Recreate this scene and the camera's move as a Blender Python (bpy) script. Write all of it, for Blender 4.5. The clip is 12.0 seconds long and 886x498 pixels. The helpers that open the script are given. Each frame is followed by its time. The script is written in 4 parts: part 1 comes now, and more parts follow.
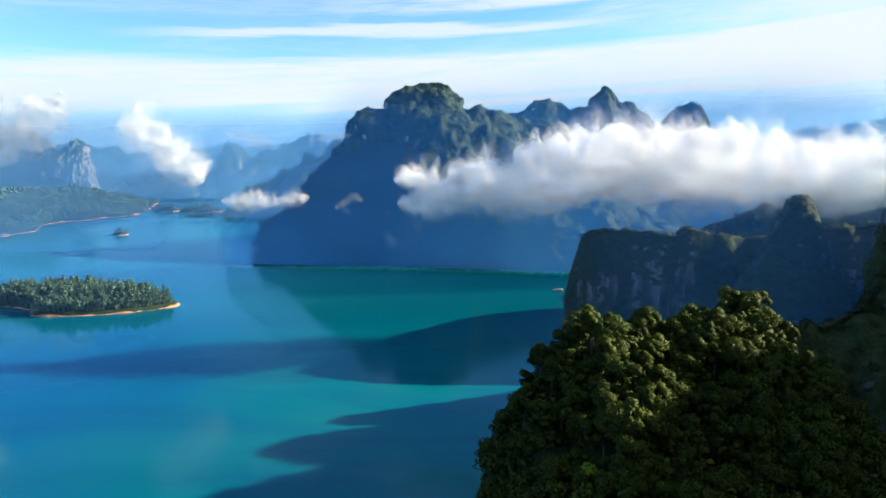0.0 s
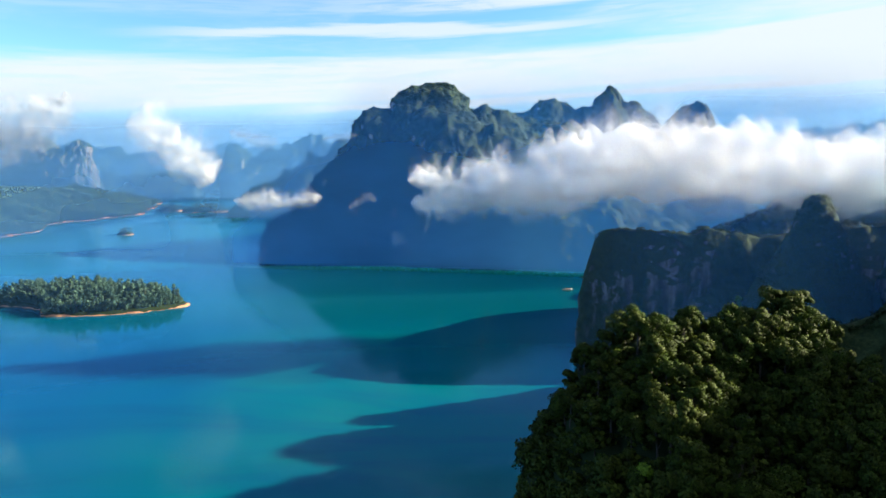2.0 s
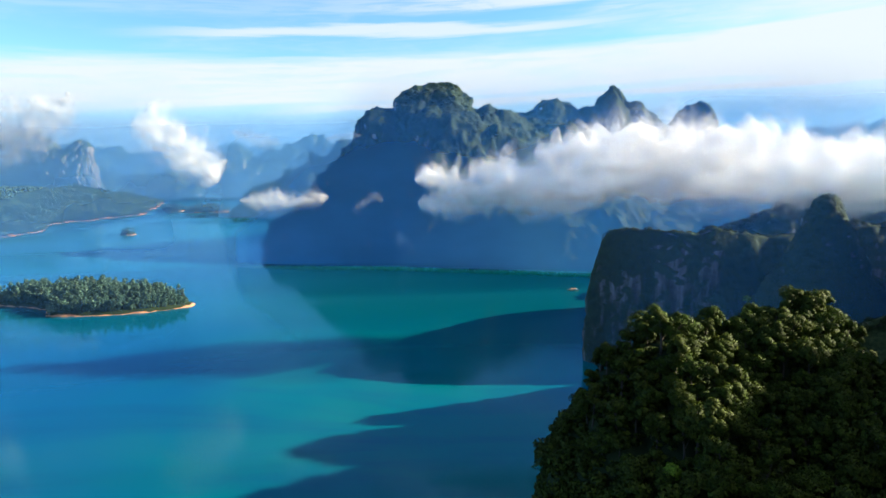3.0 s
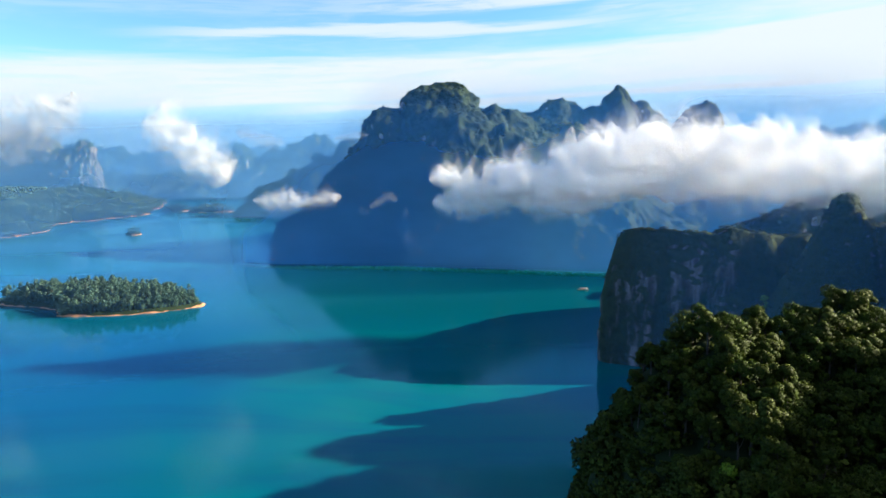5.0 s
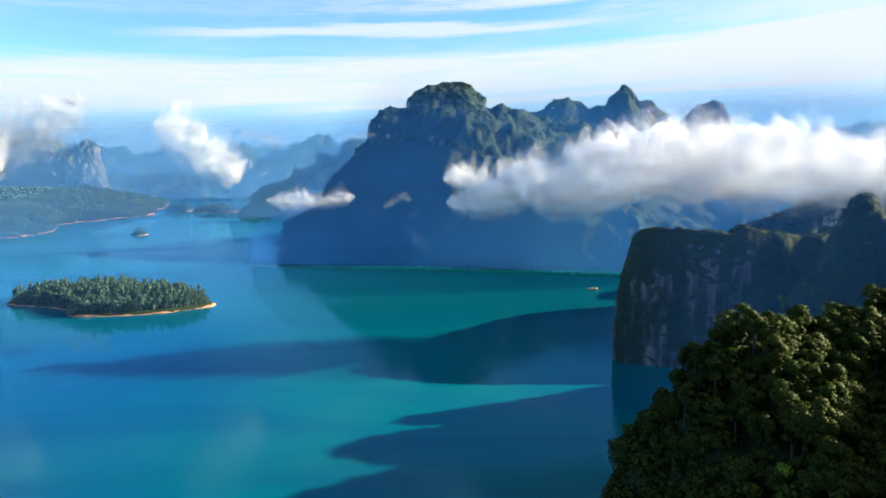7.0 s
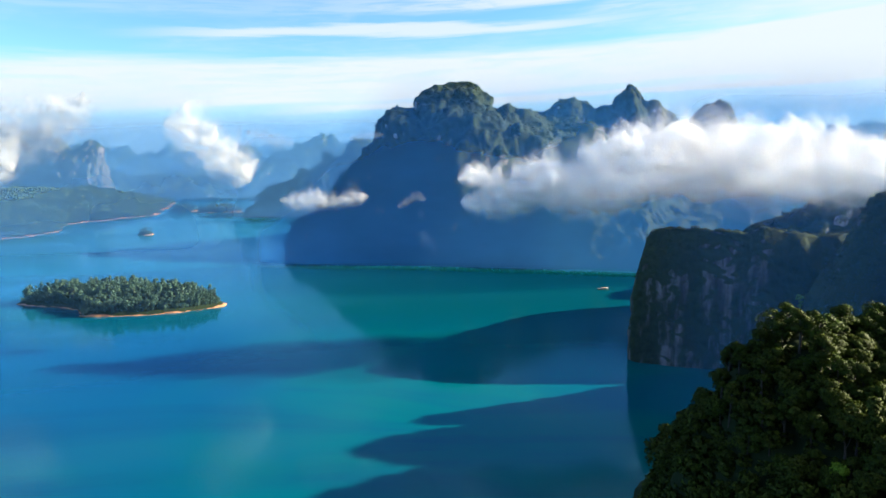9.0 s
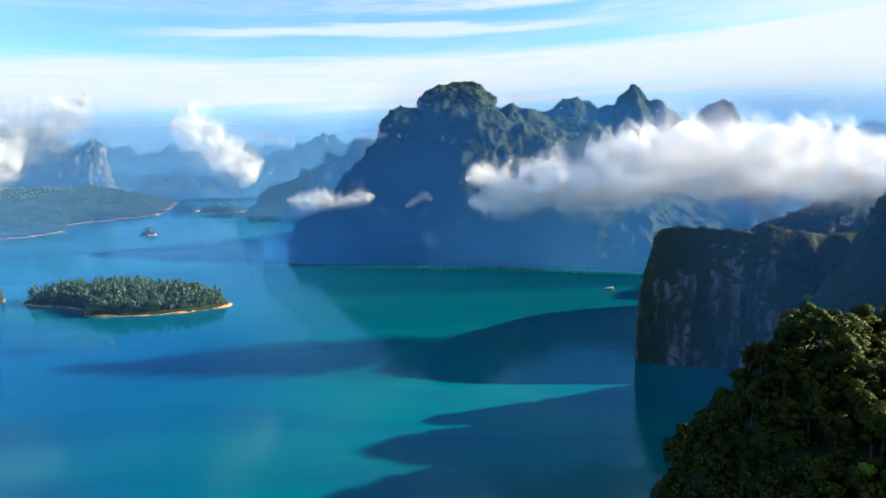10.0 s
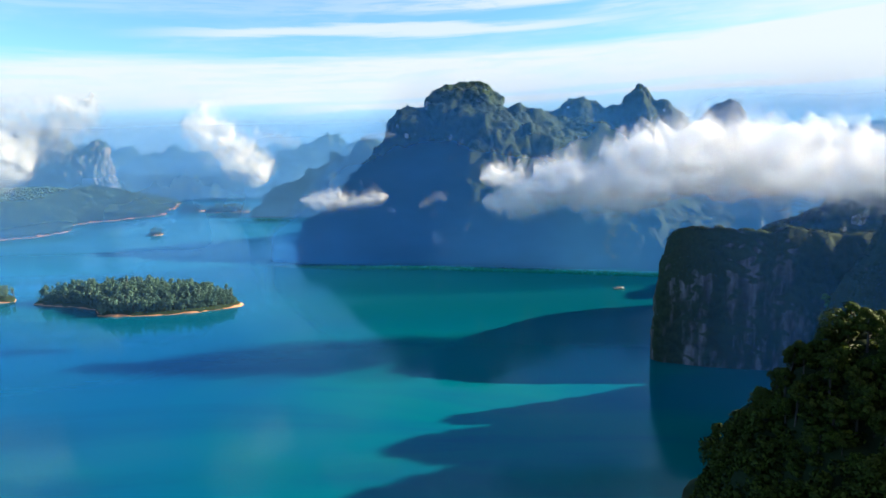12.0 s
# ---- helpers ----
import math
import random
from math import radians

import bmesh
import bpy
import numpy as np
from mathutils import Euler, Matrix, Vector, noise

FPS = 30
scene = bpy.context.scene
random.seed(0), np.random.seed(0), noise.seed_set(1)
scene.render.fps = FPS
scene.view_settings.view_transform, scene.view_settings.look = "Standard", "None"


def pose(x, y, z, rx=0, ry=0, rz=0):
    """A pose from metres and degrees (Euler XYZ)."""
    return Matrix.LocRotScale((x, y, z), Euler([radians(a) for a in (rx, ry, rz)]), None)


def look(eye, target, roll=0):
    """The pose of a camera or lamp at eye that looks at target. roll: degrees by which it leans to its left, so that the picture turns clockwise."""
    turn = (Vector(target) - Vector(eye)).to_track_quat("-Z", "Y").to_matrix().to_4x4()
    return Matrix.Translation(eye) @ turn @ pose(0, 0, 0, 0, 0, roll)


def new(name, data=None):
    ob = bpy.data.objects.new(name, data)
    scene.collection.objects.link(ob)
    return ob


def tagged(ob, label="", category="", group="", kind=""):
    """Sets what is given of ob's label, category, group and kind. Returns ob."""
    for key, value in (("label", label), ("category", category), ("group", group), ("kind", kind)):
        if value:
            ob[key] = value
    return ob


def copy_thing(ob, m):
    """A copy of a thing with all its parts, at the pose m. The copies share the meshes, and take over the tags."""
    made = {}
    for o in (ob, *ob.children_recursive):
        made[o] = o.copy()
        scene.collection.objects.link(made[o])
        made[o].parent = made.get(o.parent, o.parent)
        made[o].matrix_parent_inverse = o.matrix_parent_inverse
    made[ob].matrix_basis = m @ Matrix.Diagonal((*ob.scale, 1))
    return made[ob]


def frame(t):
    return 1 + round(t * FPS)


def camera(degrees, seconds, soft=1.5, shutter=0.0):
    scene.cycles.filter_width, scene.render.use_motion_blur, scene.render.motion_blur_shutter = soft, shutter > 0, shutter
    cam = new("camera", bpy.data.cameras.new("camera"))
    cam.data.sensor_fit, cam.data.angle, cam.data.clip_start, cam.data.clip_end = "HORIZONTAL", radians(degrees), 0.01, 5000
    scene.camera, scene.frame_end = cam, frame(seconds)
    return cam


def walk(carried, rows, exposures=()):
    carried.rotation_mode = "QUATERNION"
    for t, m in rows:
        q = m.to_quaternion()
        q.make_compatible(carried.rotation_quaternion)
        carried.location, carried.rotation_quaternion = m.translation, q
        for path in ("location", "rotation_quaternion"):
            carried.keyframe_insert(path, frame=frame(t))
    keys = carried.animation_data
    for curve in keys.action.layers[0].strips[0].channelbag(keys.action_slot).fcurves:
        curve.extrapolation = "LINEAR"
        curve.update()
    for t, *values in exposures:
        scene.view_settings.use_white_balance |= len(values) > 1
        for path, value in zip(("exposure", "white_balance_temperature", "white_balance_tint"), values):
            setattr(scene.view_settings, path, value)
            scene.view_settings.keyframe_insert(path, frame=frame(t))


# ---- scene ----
cam = camera(70.0, 12.0, soft=1.6)
# seconds, place in metres, yaw, pitch and roll in degrees
PATH = [
    (0, 1.21, -0.45, 181.27, 0.796, -8.524, -1.054),
    (1, -5.14, -0.14, 181.29, 0.791, -8.530, -1.068),
    (2, -11.48, 0.13, 181.33, 0.791, -8.537, -1.084),
    (3, -17.81, 0.35, 181.37, 0.799, -8.543, -1.101),
    (4, -24.11, 0.53, 181.41, 0.813, -8.549, -1.120),
    (5, -30.39, 0.66, 181.47, 0.834, -8.555, -1.140),
    (6, -36.63, 0.75, 181.53, 0.862, -8.561, -1.162),
    (7, -42.82, 0.80, 181.60, 0.897, -8.567, -1.185),
    (8, -48.97, 0.80, 181.68, 0.938, -8.572, -1.209),
    (9, -55.06, 0.76, 181.77, 0.986, -8.578, -1.235),
    (10, -61.10, 0.67, 181.87, 1.041, -8.583, -1.262),
    (11, -67.08, 0.54, 181.97, 1.102, -8.588, -1.291),
    (12, -72.99, 0.36, 182.08, 1.171, -8.593, -1.321),
]
walk(cam, [(t, pose(x, y, z, 0, 0, yaw) @ pose(0, 0, 0, 90 + pitch) @ pose(0, 0, 0, 0, 0, roll)) for t, x, y, z, yaw, pitch, roll in PATH],
     exposures=[(0, 2.07, 6200, 8), (12, 2.07, 6200, 8)])
scene.cycles.transparent_max_bounces = 128
scene.cycles.max_bounces, scene.cycles.diffuse_bounces = 12, 8

# ---------------------------------------------------------------- light
SUN_TURN, SUN_HIGH = 6.5, 24.0      # degrees: forward of +x, above the horizon
to_sun = Vector((math.cos(radians(SUN_HIGH)) * math.cos(radians(SUN_TURN)), math.cos(radians(SUN_HIGH)) * math.sin(radians(SUN_TURN)), math.sin(radians(SUN_HIGH))))
sun = new("sun", bpy.data.lights.new("sun", "SUN"))
sun.data.energy, sun.data.angle, sun.data.color = 5.0, radians(0.6), (1.0, 0.86, 0.62)
sun.matrix_world = look((0, 0, 900), Vector((0, 0, 900)) - to_sun)


class Nodes:
    """Short hand for node trees."""

    def __init__(self, tree):
        self.tree = tree
        tree.nodes.clear()

    def add(self, kind, **inputs):
        node = self.tree.nodes.new(kind)
        for key, value in inputs.items():
            slot = node.inputs[int(key[1:])] if key[0] == "i" and key[1:].isdigit() else node.inputs[key.replace("_", " ")]
            self.put(slot, value)
        return node

    def put(self, slot, value):
        if isinstance(value, bpy.types.NodeSocket):
            self.tree.links.new(value, slot)
        else:
            slot.default_value = value

    def math(self, op, a, b=0.0, c=0.0, clamp=False):
        node = self.add("ShaderNodeMath", i0=a, i1=b, i2=c)
        node.operation, node.use_clamp = op, clamp
        return node.outputs[0]

    def vec(self, op, a, b=(0, 0, 0)):
        node = self.add("ShaderNodeVectorMath", i0=a, i1=b)
        node.operation = op
        return node.outputs[0]

    def noise(self, where, scale, detail=4.0, rough=0.55, skew=0.0):
        return self.add("ShaderNodeTexNoise", Vector=where, Scale=scale, Detail=detail, Roughness=rough, Distortion=skew).outputs[0]

    def span(self, value, low, high, to_low=0.0, to_high=1.0, smooth=True):
        node = self.add("ShaderNodeMapRange", i0=value, i1=low, i2=high, i3=to_low, i4=to_high)
        node.interpolation_type = "SMOOTHSTEP" if smooth else "LINEAR"
        return node.outputs[0]

    def mix(self, fac, a, b):
        node = self.tree.nodes.new("ShaderNodeMix")
        node.data_type = "RGBA"
        for slot, value in zip((node.inputs[0], node.inputs[6], node.inputs[7]), (fac, a, b)):
            self.put(slot, value)
        return node.outputs[2]

    def scaled(self, where, sx, sy, sz):
        return self.vec("MULTIPLY", where, (sx, sy, sz))


world = bpy.data.worlds.new("world")
scene.world = world
world.use_nodes = True
n = Nodes(world.node_tree)
sky = n.add("ShaderNodeTexSky")
sky.sky_type, sky.sun_disc = "NISHITA", False
sky.sun_elevation, sky.sun_rotation = radians(SUN_HIGH), radians(90 - SUN_TURN)
sky.altitude, sky.air_density, sky.dust_density, sky.ozone_density = 200, 1.0, 0.0, 6.0
ray = n.add("ShaderNodeTexCoord").outputs["Generated"]
parts = n.add("ShaderNodeSeparateXYZ", Vector=ray)
east, north = parts.outputs[0], parts.outputs[1]
up = n.math("MAXIMUM", parts.outputs[2], 0.0)
el = n.math("MULTIPLY", n.math("ARCSINE", up), 57.2958)                      # degrees above the horizon
az = n.math("MULTIPLY", n.math("ARCTAN2", east, north), 57.2958)             # degrees to the right of +y
# the cirrus leans: its streaks climb slowly to the right
lean = n.math("SUBTRACT", el, n.math("MULTIPLY", az, 0.028))
streak_at = n.add("ShaderNodeCombineXYZ", X=n.math("MULTIPLY", az, 0.045), Y=n.math("MULTIPLY", lean, 0.75), Z=0.0).outputs[0]
streaks = n.noise(streak_at, 1.0, 7.0, 0.6, 0.35)
wide_at = n.add("ShaderNodeCombineXYZ", X=n.math("MULTIPLY", az, 0.05), Y=n.math("MULTIPLY", lean, 0.22), Z=3.0).outputs[0]
wide = n.noise(wide_at, 1.0, 5.0, 0.55, 0.3)
fine_at = n.add("ShaderNodeCombineXYZ", X=n.math("MULTIPLY", az, 0.16), Y=n.math("MULTIPLY", lean, 1.9), Z=7.0).outputs[0]
fine = n.noise(fine_at, 1.0, 8.0, 0.65, 0.5)
wave = n.math("MULTIPLY", n.math("SUBTRACT", streaks, 0.5), 2.2)
level = n.math("ADD", lean, wave)


def layer(mid, half, soft, top):
    """A drawn-out sheet of cirrus at a height above the horizon, with ragged edges."""
    off = n.math("ABSOLUTE", n.math("SUBTRACT", level, mid))
    return n.span(off, half + soft, half, 0.0, top)


def most(a, b):
    return n.math("MAXIMUM", a, b)


band = n.math("MULTIPLY", layer(6.7, 1.3, 1.2, 0.97), n.span(fine, 0.30, 0.62, 0.72, 1.0))
thin = n.math("MULTIPLY", layer(10.6, 0.12, 0.55, 0.80), n.math("MULTIPLY", n.span(az, -30.0, -16.0), n.span(az, 26.0, 4.0)))
upper = n.math("MULTIPLY", layer(12.9, 0.45, 0.9, 0.95), n.math("MULTIPLY", n.span(az, -18.0, 14.0, 0.25, 1.0), n.span(fine, 0.32, 0.6, 0.35, 1.0)))
low_streak = n.math("MULTIPLY", layer(4.4, 0.12, 0.4, 0.85), n.span(az, -20.0, -8.0))
right = n.span(az, 12.0, 38.0, 0.0, 0.72)
loose = n.math("MULTIPLY", n.span(wide, 0.40, 0.72), n.span(fine, 0.3, 0.7, 0.25, 0.62))
loose = n.math("MULTIPLY", loose, n.span(el, 2.5, 5.0))
veil = most(most(most(band, thin), most(upper, low_streak)), loose)
veil = n.math("MINIMUM", n.math("ADD", veil, n.math("MULTIPLY", right, n.span(el, 1.0, 5.0, 0.6, 1.0))), 0.96)
low = n.span(el, 8.5, 1.5, 0.0, 0.80)
clear = n.add("ShaderNodeBackground", Color=n.vec("MULTIPLY", sky.outputs[0], (0.85, 0.94, 1.07)), Strength=0.0637)
pale = n.add("ShaderNodeBackground", Color=n.mix(n.span(el, 2.6, 4.0), (0.44, 0.70, 0.97, 1), (0.50, 0.84, 1.0, 1)), Strength=0.199)
cirrus = n.add("ShaderNodeBackground", Color=(0.94, 0.985, 1.0, 1), Strength=0.233)
both = n.add("ShaderNodeMixShader", Fac=low, i1=clear.outputs[0], i2=pale.outputs[0])
both = n.add("ShaderNodeMixShader", Fac=veil, i1=both.outputs[0], i2=cirrus.outputs[0])
n.add("ShaderNodeOutputWorld", Surface=both.outputs[0])


# ---------------------------------------------------------------- materials
def material(name):
    m = bpy.data.materials.new(name)
    m.use_nodes = True
    return m, Nodes(m.node_tree)


def finish(n, shader, bump=None, strength=0.4, distance=1.0):
    if bump is not None:
        b = n.add("ShaderNodeBump", Height=bump, Strength=strength, Distance=distance)
        n.put(shader.inputs["Normal"], b.outputs[0])
    n.add("ShaderNodeOutputMaterial", Surface=shader.outputs[0])


def canopy_material(name, dark, light, dry):
    """Forest seen from afar: greens that vary crown by crown and over the slope."""
    m, n = material(name)
    where = n.add("ShaderNodeNewGeometry")
    island = where.outputs["Random Per Island"]
    spot = where.outputs["Position"]
    broad = n.noise(spot, 0.02, 3.0)
    fine = n.noise(spot, 0.7, 4.0, 0.65)
    colour = n.mix(n.span(n.math("ADD", n.math("MULTIPLY", island, 0.7), n.math("MULTIPLY", fine, 0.5)), 0.2, 1.0), dark, light)
    colour = n.mix(n.math("MULTIPLY", n.span(n.math("FRACT", n.math("MULTIPLY", island, 7.3)), 0.82, 1.0), n.span(broad, 0.35, 0.7)), colour, dry)
    s = n.add("ShaderNodeBsdfPrincipled", Base_Color=colour, Roughness=0.62)
    s.inputs["Specular IOR Level"].default_value = 0.06
    finish(n, s, fine, 0.35, 1.0)
    return m


def karst_material(name, green_dark, green_light, rock_share=0.5, tone=1.0, ochre=0.6):
    """Limestone with scrub: rock shows on the steep parts, stained grey, white and ochre."""
    m, n = material(name)
    g = n.add("ShaderNodeNewGeometry")
    spot = g.outputs["Position"]
    rise = n.add("ShaderNodeSeparateXYZ", Vector=g.outputs["Normal"]).outputs[2]
    patch = n.noise(n.scaled(spot, 1, 1, 0.28), 0.04, 7.0, 0.62)
    bare = n.math("ADD", n.math("MULTIPLY", n.span(rise, 0.62, 0.15), 0.55), patch)
    bare = n.span(bare, 1.12 - rock_share * 0.3, 1.22 - rock_share * 0.3)
    run = n.noise(n.scaled(spot, 1, 1, 0.18), 0.16, 6.0, 0.65)
    grain = n.noise(spot, 0.5, 6.0, 0.65)
    rock = n.mix(n.span(run, 0.35, 0.68), (0.12, 0.115, 0.11, 1), (0.44, 0.42, 0.39, 1))
    rock = n.mix(n.span(n.noise(n.scaled(spot, 1, 1, 0.3), 0.05, 4.0), 0.55, 0.75, 0.0, ochre), rock, (0.42, 0.25, 0.14, 1))
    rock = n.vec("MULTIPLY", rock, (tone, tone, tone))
    green = n.mix(n.span(grain, 0.3, 0.7), green_dark, green_light)
    s = n.add("ShaderNodeBsdfPrincipled", Base_Color=n.mix(bare, green, rock), Roughness=0.85)
    s.inputs["Specular IOR Level"].default_value = 0.08
    finish(n, s, n.math("ADD", grain, n.math("MULTIPLY", run, 1.5)), 0.45, 1.5)
    return m


def plain_material(name, a, b, scale, roughness=0.8, bump=0.4, metal=0.0):
    m, n = material(name)
    spot = n.add("ShaderNodeNewGeometry").outputs["Position"]
    grain = n.noise(spot, scale, 5.0, 0.6)
    wide = n.noise(spot, scale * 0.13, 3.0)
    s = n.add("ShaderNodeBsdfPrincipled", Base_Color=n.mix(n.span(n.math("ADD", n.math("MULTIPLY", grain, 0.6), n.math("MULTIPLY", wide, 0.4)), 0.35, 0.65), a, b), Roughness=roughness, Metallic=metal)
    finish(n, s, grain, bump, 0.2 / scale)
    return m


def leaf_material(name, dark, light, dry_dark, dry_light):
    """Leaves: light shines through them a little."""
    m, n = material(name)
    g = n.add("ShaderNodeNewGeometry")
    who = n.add("ShaderNodeObjectInfo").outputs["Random"]
    leaf = g.outputs["Random Per Island"]
    clump = n.noise(g.outputs["Position"], 0.55, 3.0)
    colour = n.mix(n.span(n.math("ADD", n.math("MULTIPLY", leaf, 0.45), n.math("MULTIPLY", clump, 0.75)), 0.25, 0.95), dark, light)
    colour = n.mix(n.span(who, 0.0, 1.0, 0.0, 0.55, False), colour, n.mix(leaf, dry_dark, dry_light))
    s = n.add("ShaderNodeBsdfPrincipled", Base_Color=colour, Roughness=0.6)
    s.inputs["Specular IOR Level"].default_value = 0.10
    t = n.add("ShaderNodeBsdfTranslucent", Color=colour)
    mix = n.add("ShaderNodeMixShader", Fac=0.10, i1=s.outputs[0], i2=t.outputs[0])
    n.add("ShaderNodeOutputMaterial", Surface=mix.outputs[0])
    return m


def water_material():
    """Turquoise lake: sunlight scattered back from the milky water below a rippled mirror."""
    m, n = material("lake_water")
    spot = n.add("ShaderNodeNewGeometry").outputs["Position"]
    tone = n.noise(n.scaled(spot, 0.6, 1, 1), 0.0035, 4.0, 0.55, 0.5)
    east = n.add("ShaderNodeSeparateXYZ", Vector=spot).outputs[0]
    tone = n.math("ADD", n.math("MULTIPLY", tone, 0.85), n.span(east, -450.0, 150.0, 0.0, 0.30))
    body = n.mix(n.span(tone, 0.36, 0.72), (0.0003, 0.0468, 0.1170, 1), (0.0006, 0.0780, 0.0874, 1))
    # darker blue drifts, drawn out long across the lake
    drift = n.noise(n.scaled(spot, 0.22, 1.0, 1.0), 0.010, 5.0, 0.6, 0.8)
    body = n.mix(n.span(drift, 0.46, 0.70, 0.0, 0.65), body, (0.0002, 0.0328, 0.0920, 1))
    # body colour darkened and greened below the mountain, painting in its dark reflection
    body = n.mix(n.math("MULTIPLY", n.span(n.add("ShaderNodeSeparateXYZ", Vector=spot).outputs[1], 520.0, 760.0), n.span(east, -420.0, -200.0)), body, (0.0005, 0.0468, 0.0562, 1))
    # far arm painted paler with distance, in place of haze and reflected sky
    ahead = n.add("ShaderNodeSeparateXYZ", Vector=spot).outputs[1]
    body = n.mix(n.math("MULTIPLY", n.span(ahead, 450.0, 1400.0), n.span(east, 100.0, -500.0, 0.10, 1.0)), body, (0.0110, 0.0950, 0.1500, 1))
    ripple = n.math("ADD", n.math("MULTIPLY", n.noise(spot, 0.35, 3.0), 0.5), n.noise(spot, 0.06, 2.0))
    calm = n.noise(n.scaled(spot, 0.25, 1, 1), 0.012, 3.0, 0.5, 0.4)
    bump = n.add("ShaderNodeBump", Height=ripple, Strength=0.06, Distance=1.0).outputs[0]
    below = n.add("ShaderNodeBsdfDiffuse", Color=body)
    gloss = n.add("ShaderNodeBsdfGlossy", Color=(0.44, 0.82, 1.0, 1), Roughness=n.span(calm, 0.35, 0.7, 0.06, 0.18), Normal=bump)
    mirror = n.add("ShaderNodeFresnel", IOR=1.33, Normal=bump)
    s = n.add("ShaderNodeMixShader", Fac=mirror.outputs[0], i1=below.outputs[0], i2=gloss.outputs[0])
    n.add("ShaderNodeOutputMaterial", Surface=s.outputs[0])
    return m


def cloud_material(name, thick, grain, white):
    """White vapour in layers: thin and ragged outside, closed inside."""
    m, n = material(name)
    g = n.add("ShaderNodeNewGeometry")
    spot = g.outputs["Position"]
    depth = n.add("ShaderNodeAttribute")
    depth.attribute_name = "depth"
    puff = n.noise(spot, grain, 5.0, 0.52, 0.3)
    rag = n.span(n.math("ADD", puff, n.math("MULTIPLY", depth.outputs["Fac"], 0.75)), 0.45, 1.02)
    alpha = n.math("MULTIPLY", rag, n.span(depth.outputs["Fac"], 0.0, 1.0, 0.14, 1.0, False))
    alpha = n.math("MULTIPLY", alpha, thick)
    # stands in for light wandering inside the vapour: normals pulled to one direction
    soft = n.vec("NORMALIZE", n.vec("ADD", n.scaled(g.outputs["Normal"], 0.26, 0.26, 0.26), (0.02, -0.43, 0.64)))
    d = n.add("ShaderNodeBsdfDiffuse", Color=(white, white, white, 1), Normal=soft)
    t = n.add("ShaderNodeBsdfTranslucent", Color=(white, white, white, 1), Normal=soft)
    # both lobes added whole, not mixed: brightens the vapour beyond the light reaching it
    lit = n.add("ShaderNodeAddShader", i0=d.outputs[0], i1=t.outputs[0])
    clear = n.add("ShaderNodeBsdfTransparent")
    mix = n.add("ShaderNodeMixShader", Fac=alpha, i1=clear.outputs[0], i2=lit.outputs[0])
    n.add("ShaderNodeOutputMaterial", Surface=mix.outputs[0])
    return m


def haze_material(strength, far):
    """Blue morning haze: a faint veil with the airlight put into its colour."""
    m, n = material("morning_haze")
    spot = n.add("ShaderNodeNewGeometry").outputs["Position"]
    cover = n.add("ShaderNodeAttribute")
    cover.attribute_name = "cover"
    drift = n.noise(n.scaled(spot, 0.5, 1, 1.3), 0.006, 4.0)
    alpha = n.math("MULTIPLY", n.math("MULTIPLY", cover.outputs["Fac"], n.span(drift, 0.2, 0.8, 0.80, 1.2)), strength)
    # haze tint set by hand: deep blue nearby, paler for the far veils
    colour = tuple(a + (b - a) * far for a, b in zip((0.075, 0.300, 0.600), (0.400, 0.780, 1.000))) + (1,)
    lean = -0.60 if far < 0.3 else -0.31                 # far veils are tilted to catch some sun, which brightens them
    # fixed normals in place of scattering, turned to the sky before and behind
    ahead = n.add("ShaderNodeCombineXYZ", X=lean, Y=-0.42, Z=0.75).outputs[0]
    behind = n.add("ShaderNodeCombineXYZ", X=-lean, Y=-0.42, Z=-0.75).outputs[0]
    d = n.add("ShaderNodeAddShader", i0=n.add("ShaderNodeBsdfDiffuse", Color=colour, Normal=ahead).outputs[0], i1=n.add("ShaderNodeBsdfTranslucent", Color=colour, Normal=behind).outputs[0])
    clear = n.add("ShaderNodeBsdfTransparent")
    mix = n.add("ShaderNodeMixShader", Fac=alpha, i1=clear.outputs[0], i2=d.outputs[0])
    n.add("ShaderNodeOutputMaterial", Surface=mix.outputs[0])
    return m


M_canopy = canopy_material("forest_canopy", (0.0096, 0.0200, 0.0072, 1), (0.0320, 0.0496, 0.0152, 1), (0.0520, 0.0512, 0.0224, 1))
# lighter, bluer copy of the canopy: bright tops and haze put into its colour
M_shore = canopy_material("lightened_shore_canopy", (0.012, 0.030, 0.016, 1), (0.056, 0.095, 0.055, 1), (0.075, 0.085, 0.050, 1))
M_karst = karst_material("overgrown_limestone", (0.0144, 0.0272, 0.0104, 1), (0.0336, 0.0512, 0.0176, 1), 0.15)
# the same rock at 0.42 tone: the shade on the bay's cliffs, in colour
M_cliff = karst_material("shade_toned_limestone", (0.014, 0.026, 0.010, 1), (0.034, 0.050, 0.018, 1), 0.30, 0.42, 0.10)
M_bare = karst_material("bare_limestone", (0.030, 0.048, 0.018, 1), (0.060, 0.080, 0.030, 1), 0.80, 0.50)


